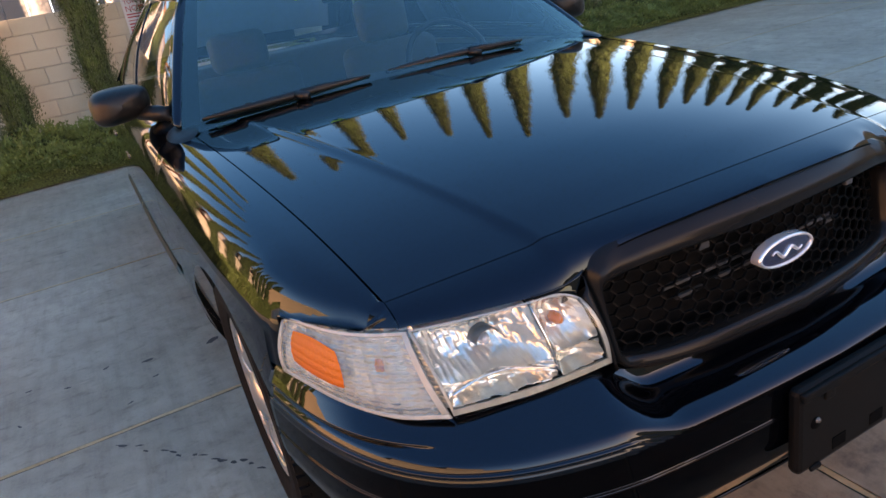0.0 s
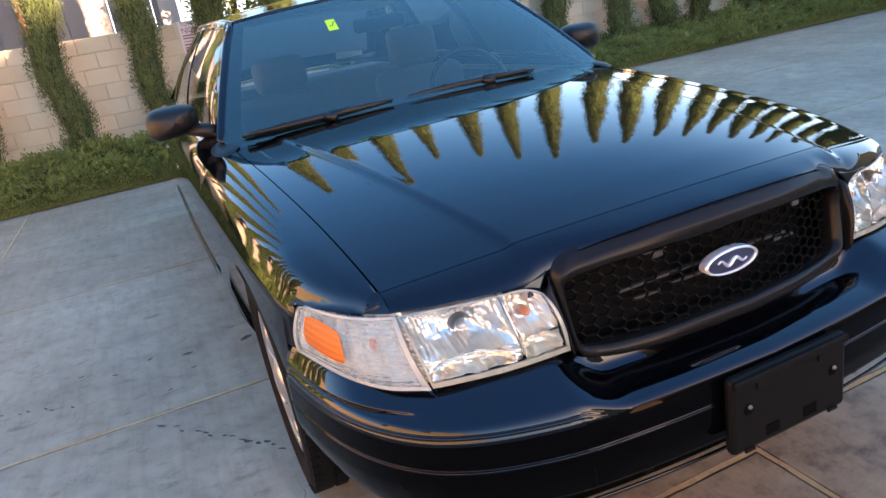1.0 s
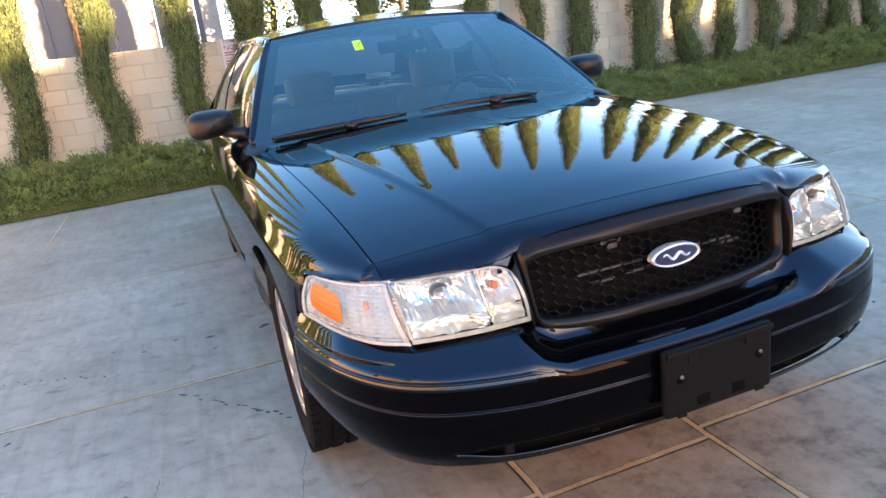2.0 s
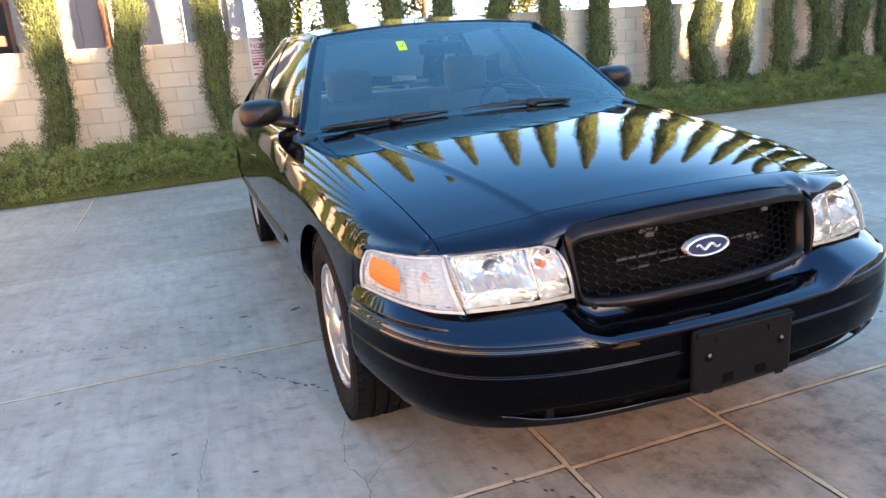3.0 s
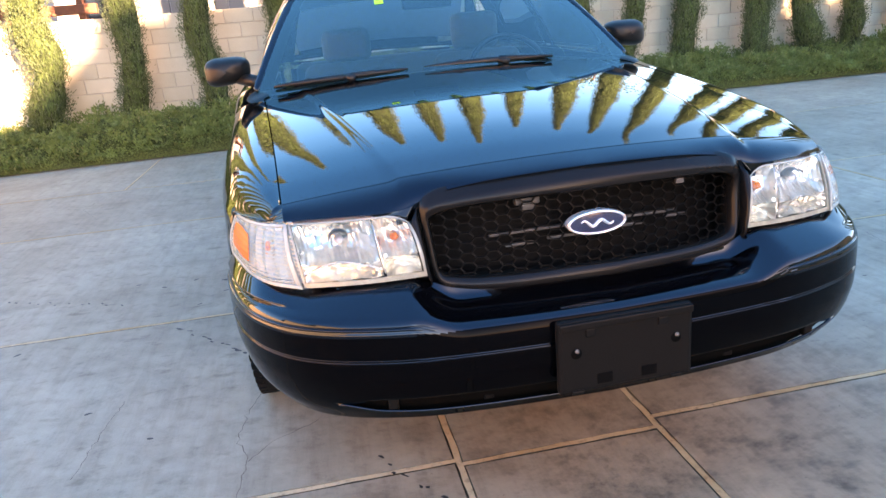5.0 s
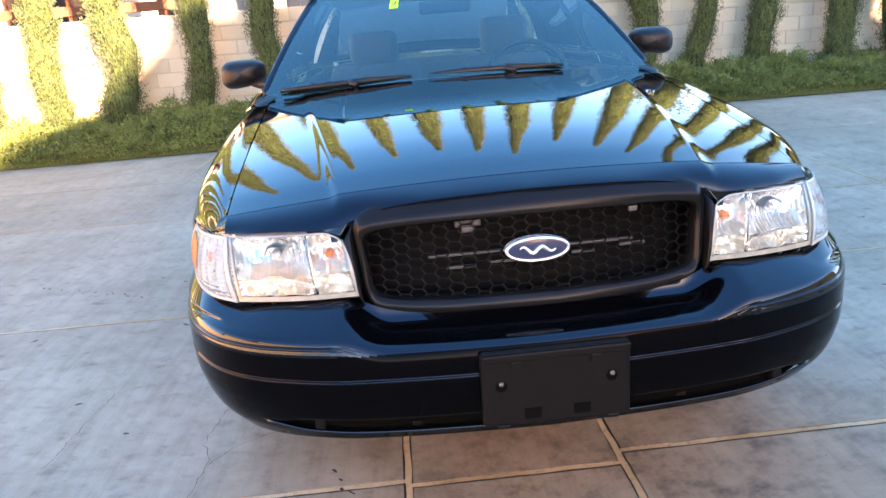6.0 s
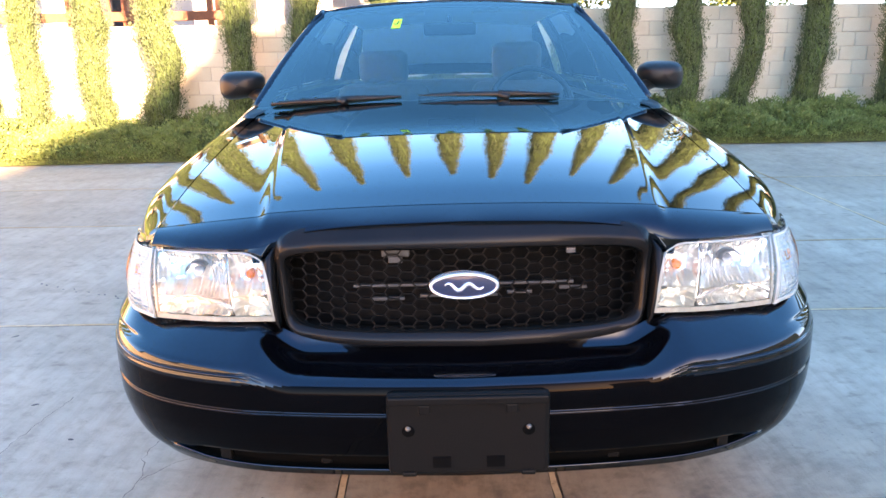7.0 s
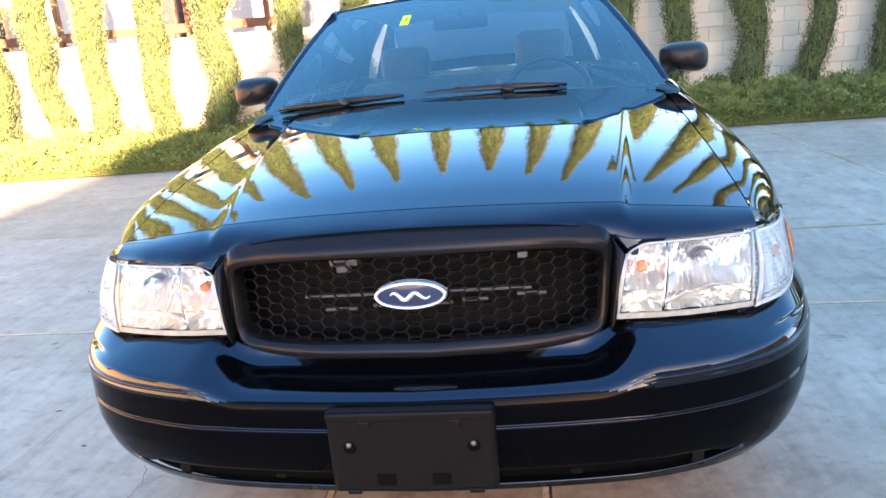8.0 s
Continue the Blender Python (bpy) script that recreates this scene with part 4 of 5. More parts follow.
def build_bumper():
    ts = steps(-BUMP_LEN, BUMP_LEN, 150)
    rs = steps(0, 0.34, 26) + steps(0.343, 0.44, 44) + steps(0.443, 0.53, 8) + steps(0.533, 0.64, 50) + steps(0.645, 0.70, 5)

    def slot_half(x):
        return 0.023 * math.sqrt(max(0, 1 - (x / SLOT_HALF) ** 6)) * step(SLOT_HALF - x, 0, 0.10)

    def r_of(z, x):
        lo, hi = 0.6, 1.0
        for _ in range(26):
            m = (lo + hi) / 2
            lo, hi = (m, hi) if bumper_section(m, x)[1] > z else (lo, m)
        return lo

    def upper(t, q):
        x = bumper_plan(t)[2]
        zc = SLOT_Z + 0.004 * step(x, 0.3, 0.66)
        return bumper_point(t, q if q <= 0.70 else 0.70 + (r_of(zc + slot_half(x), x) - 0.70) * (q - 0.70) / 0.1)

    def lower(t, q):
        x = bumper_plan(t)[2]
        zc = SLOT_Z + 0.004 * step(x, 0.3, 0.66)
        r = r_of(zc - slot_half(x), x)
        return bumper_point(t, r + (1 - r) * q)

    bm = sheet(upper, ts, rs + steps(0.71, 0.8, 9))
    sheet(lower, ts, steps(0, 1, 10), bm=bm)
    # dimmed reflections darken the lower faces; pressed lines get the bright copy as glints
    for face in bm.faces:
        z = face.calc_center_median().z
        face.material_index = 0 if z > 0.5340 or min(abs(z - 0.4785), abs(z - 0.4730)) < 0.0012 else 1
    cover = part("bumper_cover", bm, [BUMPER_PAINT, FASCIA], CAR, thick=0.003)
    # the black inside of the low air slot
    part("air_slot", sheet(lambda t, v: bumper_point(t, 0.66 + 0.34 * v) + bumper_plan(t)[1] * 0.022, steps(-1.0, 1.0, 60), steps(0, 1, 5)), DARK_VOID, cover)
    # rolled lower lip of the slot
    def lip(t):
        x = bumper_plan(t)[2]
        return bumper_point(t, r_of(SLOT_Z + 0.004 * step(x, 0.3, 0.66) - slot_half(x), x))
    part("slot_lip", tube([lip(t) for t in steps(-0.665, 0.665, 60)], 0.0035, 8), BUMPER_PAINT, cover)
    for x in (-0.52, -0.3, 0.31, 0.55):
        part("slot_rib", box(x - 0.012, x + 0.012, 0.07 + 0.12 * x * x, 0.10 + 0.12 * x * x, 0.333, 0.39, 0.004), BLACK_PLASTIC, cover, smooth=False)
    part("splash_shield", sheet(lambda u, v: Vector((0.62 * u, 0.14 + 0.22 * u * u + 0.55 * v, 0.30 - 0.02 * v)), steps(-1, 1, 14), [0, 1]), DARK_VOID, CAR)
    # number plate bracket
    bracket = part("plate_bracket", box(-0.160, 0.160, -0.010, 0.016, 0.360, 0.537, 0.010), BLACK_PLASTIC, CAR, "empty black plastic number plate bracket", smooth=False)
    part("bracket_ledge", box(-0.157, 0.157, -0.018, -0.006, 0.516, 0.534, 0.004), BLACK_PLASTIC, bracket, smooth=False)
    for x in (-0.118, 0.118):
        b = lathe([(0, -0.005), (0.004, -0.004), (0.0055, 0.0)], 14)
        bmesh.ops.transform(b, matrix=pose(x, -0.014, 0.467, 0, 0, 90), verts=b.verts)
        part("bolt", b, DULL_STEEL, bracket, "dull steel bolt head")
        b = lathe([(0, 0.0), (0.011, 0.0), (0.0135, 0.004)], 18)
        bmesh.ops.transform(b, matrix=pose(x, -0.0125, 0.459, 0, 0, 90), verts=b.verts)
        part("boss", b, DARK_VOID, bracket)
        part("screw_tab", box(x * 0.72 - 0.012, x * 0.72 + 0.012, -0.015, -0.009, 0.496, 0.516, 0.003), BLACK_PLASTIC, bracket, smooth=False)
        # dark block on the face, drawn as the shade in a hole
        part("lug_hole", box(x * 0.45 - 0.018, x * 0.45 + 0.018, -0.0115, -0.006, 0.378, 0.402), DARK_VOID, bracket, smooth=False)
        part("foot_clip", box(x - 0.014, x + 0.014, -0.015, -0.008, 0.360, 0.370, 0.003), BLACK_PLASTIC, bracket, smooth=False)


# ---- grille ----
def ring_point(a, wide_top, wide_low, top, low, power):
    """A point of a rounded, downward narrowing outline: x and z."""
    c, s = math.cos(a), math.sin(a)
    px, pz = math.copysign(abs(c) ** (2 / power), c), math.copysign(abs(s) ** (2 / power), s)
    z = (top + low) / 2 + pz * (top - low) / 2
    x = px * (wide_low + (wide_top - wide_low) * (z - low) / (top - low))
    return x, z


def grille_bow(x, z):
    """The surface in which the grille lies."""
    return 0.132 + 0.36 * x * x + 0.18 * (z - 0.61)


def ring_arch(x, z, top):
    return z - 0.10 * x * x * step(z, top - 0.10, top)


def build_grille():
    rings = [  # half width above and below, top, bottom, depth before the grille's surface
        (0.418, 0.392, 0.848, 0.581, 0.012),
        (0.414, 0.389, 0.844, 0.584, 0.000),
        (0.404, 0.382, 0.832, 0.587, -0.006),
        (0.401, 0.382, 0.820, 0.600, -0.006),
        (0.394, 0.377, 0.799, 0.610, -0.003),
        (0.390, 0.374, 0.792, 0.613, 0.002),
        (0.388, 0.372, 0.789, 0.614, 0.012),
        (0.387, 0.371, 0.788, 0.615, 0.04),
    ]
    n = 120

    def point(k, j):
        wt, wl, top, low, d = rings[int(j)]
        x, z = ring_point(2 * math.pi * k / n + 0.0001, wt, wl, top, low, 6.5 + 0.5 * j)
        z = ring_arch(x, z, top)
        if j < 2:
            d -= (0.006 + 0.05 * x * x) * (1 if j < 1 else 0.6) * step(z, 0.60, 0.70) - 0.006 * step(z, 0.76, 0.80)
        elif d < 0:
            d *= 1 - 0.55 * step(z, 0.70, 0.81)
        if 2 <= j < 6:
            d -= (0.005, 0.014, 0.025, 0.021)[int(j) - 2] * step(z, 0.72, 0.79)
        if j < 4:
            d -= (0.006 if j < 1 else 0.014) * step(abs(x), 0.33, 0.40)
        return Vector((x * 0.984, grille_bow(x, z) + d, z - 0.008))

    surround = part("grille_surround", sheet(point, list(range(n + 1)), list(range(len(rings)))), SURROUND, CAR, "satin dark plastic grille surround")
    # honeycomb bars
    bm = bmesh.new()
    w, h = 0.0415, 0.0232

    def inside(x, z):
        zm = z + 0.10 * x * x * step(z, 0.686, 0.786)
        v = (zm - 0.7010) / 0.0880
        half = 0.371 + 0.017 * (zm - 0.609) / 0.177
        return abs(v) < 1 and abs(x) / half < (1 - abs(v) ** 9.5) ** (1 / 9.5)

    def bar(p, q):
        if not (inside(*p) and inside(*q)):
            if not (inside(*p) or inside(*q)):
                return
        a, b = Vector((p[0], 0, p[1])), Vector((q[0], 0, q[1]))
        way = (b - a).normalized()
        side = Vector((-way.z, 0, way.x)) * 0.0016
        vs = []
        for c in (a - way * 0.001, b + way * 0.001):
            y = grille_bow(c.x, c.z) + 0.020
            for s, d in ((-1, 0.005), (-0.8, 0.0), (0.8, 0.0), (1, 0.005)):
                vs.append(bm.verts.new(((c.x + side.x * s) * 0.984, y + d, c.z + side.z * s - 0.008)))
        for i in range(3):
            bm.faces.new([vs[i], vs[i + 1], vs[i + 5], vs[i + 4]])

    # cells with flat tops and pointed sides
    for col in range(-14, 15):
        for row in range(-6, 7):
            cx = col * w * 0.75 * 0.98
            cz = 0.70 + row * h + (h / 2 if col % 2 else 0)
            r = w / 2 * 0.98
            corners = [(cx + r, cz), (cx + r * 0.52, cz + h / 2), (cx - r * 0.52, cz + h / 2), (cx - r, cz)]
            for i in range(3):
                bar(corners[i], corners[i + 1])
    part("honeycomb", bm, GRILLE_BLACK, surround, "black honeycomb grille mesh", smooth=False)
    part("radiator", sheet(lambda x, z: Vector((x, grille_bow(x, z) + 0.10, z)), steps(-0.44, 0.44, 20), steps(0.56, 0.82, 6)), RADIATOR, CAR)
    part("cross_bar", box(-0.24, 0.24, 0.215, 0.225, 0.682, 0.688, 0.001), BAR_METAL, CAR, "thin grey cross bar behind the grille", smooth=False)
    for x0, x1, z in ((-0.095, 0.075, 0.655), (0.095, 0.15, 0.66), (-0.20, -0.13, 0.65), (0.21, 0.27, 0.668)):
        part("condenser_fin", box(x0, x1, 0.218, 0.226, z, z + 0.007, 0.001), BAR_METAL, CAR, "grey metal strip deep behind the grille", smooth=False)
    part("latch_tab", box(0.215, 0.235, 0.172, 0.182, 0.762, 0.774, 0.002), BAR_METAL, CAR, smooth=False)
    part("latch", box(-0.175, -0.115, 0.205, 0.225, 0.752, 0.768, 0.003), BAR_METAL, CAR, smooth=False)
    part("latch_tab", box(-0.16, -0.13, 0.20, 0.21, 0.740, 0.754, 0.002), BAR_METAL, CAR, smooth=False)
    part("nose_core", box(-0.62, 0.62, 0.40, 0.44, 0.28, 0.78), DARK_VOID, CAR, smooth=False)
    # oval badge
    at = Vector((0, 0.139, 0.7045))

    def oval(a, rx, rz, y):
        return Vector((at.x + rx * math.cos(a), at.y + y, at.z + rz * math.sin(a)))

    n = 48
    prof = [(0.0735, 0.0295, 0.020), (0.0735, 0.0295, 0.004), (0.071, 0.0272, -0.002), (0.066, 0.0232, -0.001), (0.0655, 0.0228, 0.002)]
    badge = part("badge", sheet(lambda k, j: oval(2 * math.pi * k / n, *prof[int(j)]), list(range(n + 1)), list(range(len(prof)))), BADGE_SILVER, surround, "oval badge with a bright rim")
    part("badge_field", sheet(lambda k, r: oval(2 * math.pi * k / n, 0.0655 * r, 0.0228 * r, 0.002 - 0.002 * (1 - r * r)), list(range(n + 1)), [0.02, 0.4, 0.7, 1.0]), BADGE_BLUE, badge, "dark blue badge field")
    bm = bmesh.new()
    wave = [(at.x - 0.040 + 0.080 * t, at.y - 0.0008, at.z + 0.008 * math.sin(12 * t + 0.4) * (1 - 0.35 * t)) for t in steps(0, 1, 40)]
    tube(wave, [0.0018 + 0.0030 * math.sin(math.pi * t) for t in steps(0, 1, 40)], 6, bm)
    part("badge_mark", bm, BADGE_SILVER, badge, "plain pale wavy stroke")


# ---- lamps ----
def lamp_point(side, u, v, deep=0.0):
    """Headlamp face: u 0 inner, 1 outer; v 0 below, 1 above."""
    ti, to, bi, bo = Vector((0.424, 0.198, 0.772)), Vector((0.703, 0.306, 0.756)), Vector((0.405, 0.163, 0.630)), Vector((0.684, 0.228, 0.621))
    low, high = bi.lerp(bo, u), ti.lerp(to, u)
    round_top = 0.022 * (1 - min(1, u / 0.22)) ** 2.2
    p = low.lerp(high, v)
    p.z -= round_top * v ** 3
    p.x += 0.005 * (1 - min(1, u / 0.3)) ** 2 * v ** 3
    p.y -= 0.022 * math.sin(math.pi * min(1, max(0, u))) * 0.6 + 0.012 * math.sin(math.pi * v)
    p.y += deep
    return Vector((side * p.x, p.y, p.z))


def corner_point(side, u, v, deep=0.0):
    """Corner lamp face: u 0 at the headlamp, 1 at the fender."""
    low = Vector((curve(u, [0, 0.25, 0.55, 1], [0.688, 0.758, 0.814, 0.874]), curve(u, [0, 0.25, 0.55, 1], [0.230, 0.286, 0.385, 0.578]), 0.620 + 0.010 * u))
    high = Vector((curve(u, [0, 0.25, 0.55, 1], [0.706, 0.752, 0.800, 0.850]), curve(u, [0, 0.25, 0.55, 1], [0.309, 0.355, 0.435, 0.584]), 0.756 - 0.014 * u))
    p = low.lerp(high, v)
    out = Vector((0.6 + 0.3 * u, -0.6 + 0.4 * u, 0)).normalized()
    p += out * (0.010 * math.sin(math.pi * v) - deep)
    p.z -= 0.012 * v * max(0, (u - 0.85) / 0.15) ** 2
    return Vector((side * p.x, p.y, p.z))


def build_lamps():
    for side in (-1, 1):
        # headlamp
        shell = part("headlamp", sheet(lambda u, v: lamp_point(side, u, v, 0.060 + 0.02 * math.sin(math.pi * u)), steps(0.02, 0.99, 16), steps(0.01, 0.99, 10)), LAMP_WHITE, CAR, "clear headlamp with faceted bright reflectors")
        part("lens", sheet(lambda u, v: lamp_point(side, u, v), steps(0, 1, 30), steps(0, 1, 16)), LENS_CLEAR, shell).visible_shadow = False
        for name, u0, u1, v0, v1 in (("rim", -0.012, 1.0, -0.02, 0.055), ("rim", -0.012, 0.014, 0.0, 1.0), ("rim", 0.985, 1.0, 0, 1.0), ("rim", 0.0, 1.0, 0.978, 1.0)):
            part(name, sheet(lambda u, v: lamp_point(side, u, v, 0.003), steps(u0, u1, 20), steps(v0, v1, 8)), LENS_RIM, shell, "pale lens rim", thick=0.006)

        def bowl(u0, u1, v0, v1, deep, flutes, seed):
            """A hollow mirror with pressed, uneven flutes that fills its share of the lamp."""
            def point(a, b):
                p = lamp_point(side, u0 + (u1 - u0) * a, v0 + (v1 - v0) * b)
                ca, cb = 2 * a - 1, 2 * b - 1
                hollow = 0.012 + deep * (1 - abs(ca) ** 2.6) * (1 - abs(cb) ** 2.4)
                k = math.floor(a * flutes)
                row = math.floor(b * 3 + 0.35 * noise.noise((k * 1.7, seed, 0.5)))
                tilt = noise.noise((k * 2.3 + 0.4, row * 3.1 + 0.3, seed))
                turn = noise.noise((k * 3.7 + 0.2, row * 1.3 + 0.6, seed + 9))
                f = a * flutes - k - 0.5
                hollow += 0.0016 * (0.25 - f * f) * 4 + 0.0065 * turn * f + 0.016 * tilt * (b * 3 % 1 - 0.5)
                hollow += 0.006 * noise.noise((a * 5, b * 4, seed + 3))
                return p + Vector((0, max(0.006, hollow), 0))
            return sheet(point, steps(0, 1, flutes * 5), steps(0, 1, 30))

        part("reflector", bowl(0.335, 0.975, 0.32, 0.965, 0.048, 16, 5), FACET, shell, "bright main reflector of upright flutes")
        part("reflector", bowl(0.335, 0.975, 0.050, 0.33, 0.036, 12, 6), FACET, shell, "bright lower reflector bowl")
        part("reflector", bowl(0.025, 0.315, 0.36, 0.955, 0.040, 7, 7), FACET, shell, "bright inner reflector")
        part("reflector", bowl(0.025, 0.315, 0.050, 0.36, 0.036, 4, 8), FACET, shell, "small bright lower reflector")
        # bulb shield over the main bulb
        c = lamp_point(side, 0.62, 0.68, 0.030)
        part("bulb_shield", sheet(lambda a, d: c + Vector((0.024 * math.cos(a), -0.010 + 0.03 * d, 0.021 * math.sin(a))), steps(0.15 * math.pi, 1.0 * math.pi, 14), [0, 0.5, 1]), DULL_STEEL, shell, "dull metal bulb shield", thick=0.002)
        c = lamp_point(side, 0.62, 0.66, 0.040)
        part("bulb", tube([c + Vector((0, 0.03, 0)), c, c + Vector((0, -0.012, 0))], [0.011, 0.011, 0.006], 12), BULB, shell)
        c = lamp_point(side, 0.17, 0.62, 0.04)
        part("signal_bulb", tube([c + Vector((0, 0.02, 0)), c, c + Vector((0, -0.01, 0))], [0.010, 0.010, 0.005], 12), AMBER, shell, "amber signal bulb")
        part("divider", sheet(lambda u, v: lamp_point(side, 0.315 + 0.012 * u, 0.05 + 0.9 * v, 0.012 + 0.05 * (1 - u)), [0, 1], steps(0, 1, 8)), CHROME, shell, thick=0.003)
        part("shelf", sheet(lambda u, v: lamp_point(side, 0.335 + 0.64 * u, 0.17 + 0.19 * math.sin(math.pi * u) * (1 - 0.2 * v), 0.010 + 0.05 * v), steps(0, 1, 14), steps(0, 1, 3)), CHROME, shell, "bright shelf under the bulb", thick=0.002)
        # painted return between the lamp and the grille surround
        def gusset(w, v):
            a = lamp_point(side, -0.015, v, 0.004)
            b = Vector((side * (0.394 + 0.012 * v), 0.182 + 0.040 * v, 0.605 + 0.172 * v))
            return a.lerp(b, w) + Vector((0, -0.010, 0)) * math.sin(math.pi * w)
        part("lamp_return", sheet(gusset, steps(0, 1, 10), steps(-0.05, 1.02, 14)), SURROUND, CAR, thick=0.003)
        # painted brow over the lamp's rounded inner corner
        def brow(t, v):
            low, high = lamp_point(side, 0.30 * t - 0.01, 1.0, 0.006), header_edge(side * (0.398 + 0.112 * t))
            return low.lerp(high + Vector((0, 0.001, 0.002)), v)
        part("lamp_brow", sheet(brow, steps(0.09, 1, 16), steps(0, 1, 5)), PAINT, CAR, thick=0.003)
        # corner lamp
        back = part("corner_lamp", sheet(lambda u, v: corner_point(side, u, v, 0.024 + (0.0035 * math.sin(2 * math.pi * 8 * u + 0.9 * v) + 0.0022 * math.sin(2 * math.pi * 15 * v)) * min(1, u / 0.1)), steps(0, 1, 80), steps(0, 1, 90)), FACET, CAR, "ribbed corner lamp with an amber reflector")
        part("lens", sheet(lambda u, v: corner_point(side, u, v, 0.0012 * math.sin(2 * math.pi * 16 * u) * (1 if u < 0.48 else 0.3)), steps(0, 1, 96), steps(0, 1, 14)), LENS_RIB, back, "ribbed clear lens").visible_shadow = False
        for u0, u1, v0, v1 in ((0, 1, -0.02, 0.035), (0, 1, 0.965, 1.0), (0, 0.035, 0, 1), (0.975, 1.0, 0, 1)):
            part("rim", sheet(lambda u, v: corner_point(side, u, v, -0.002), steps(u0, u1, 18), steps(v0, v1, 6)), LENS_RIM, back, "pale lens rim", thick=0.006)
        part("backing", sheet(lambda u, v: corner_point(side, u, v, 0.040), steps(0, 1, 12), steps(0, 1, 4)), LAMP_WHITE, back)
        c = corner_point(side, 0.27, 0.60, 0.014)
        part("signal_bulb", tube([c + Vector((0, 0, -0.012)), c, c + Vector((0, 0, 0.012))], [0.006, 0.009, 0.005], 10), AMBER, back, "amber corner bulb")
        def reflex(u, v):
            a, b = 2 * u - 1, 2 * v - 1
            a, b = a * (1 - 0.10 * b * b), b * (1 - 0.16 * a * a)
            return corner_point(side, 0.685 + 0.19 * a, 0.55 + 0.29 * b + 0.05 * a, -0.0015 - 0.002 * (1 - a * a) * (1 - b * b) - 0.0009 * abs(math.sin(4.5 * math.pi * v)))
        part("amber_reflector", sheet(reflex, steps(0, 1, 14), steps(0, 1, 54)), AMBER, back, "orange side reflector")


# ---- windows and roof ----
def screen_point(u, v):
    xb, xt = 0.805, 0.583
    x = u * (xb + (xt - xb) * v)
    yb, zb = 1.530 + 0.27 * (u * xb) ** 2, 1.012 - 0.030 * u * u
    yt, zt = 2.23 + 0.05 * u * u, 1.412 - 0.028 * u * u
    y, z = yb + (yt - yb) * v, zb + (zt - zb) * v + 0.020 * math.sin(math.pi * v)
    return Vector((x, y - 0.05 * (1 - u * u) * math.sin(math.pi * v) * 0.3, z))


def rail_point(y):
    """The roof's side edge."""
    return curve(y, [2.2, 2.6, 3.1, 3.6, 3.75], [0.600, 0.625, 0.63, 0.60, 0.58]), curve(y, [2.2, 2.6, 3.1, 3.6, 3.75], [1.385, 1.412, 1.418, 1.395, 1.375])


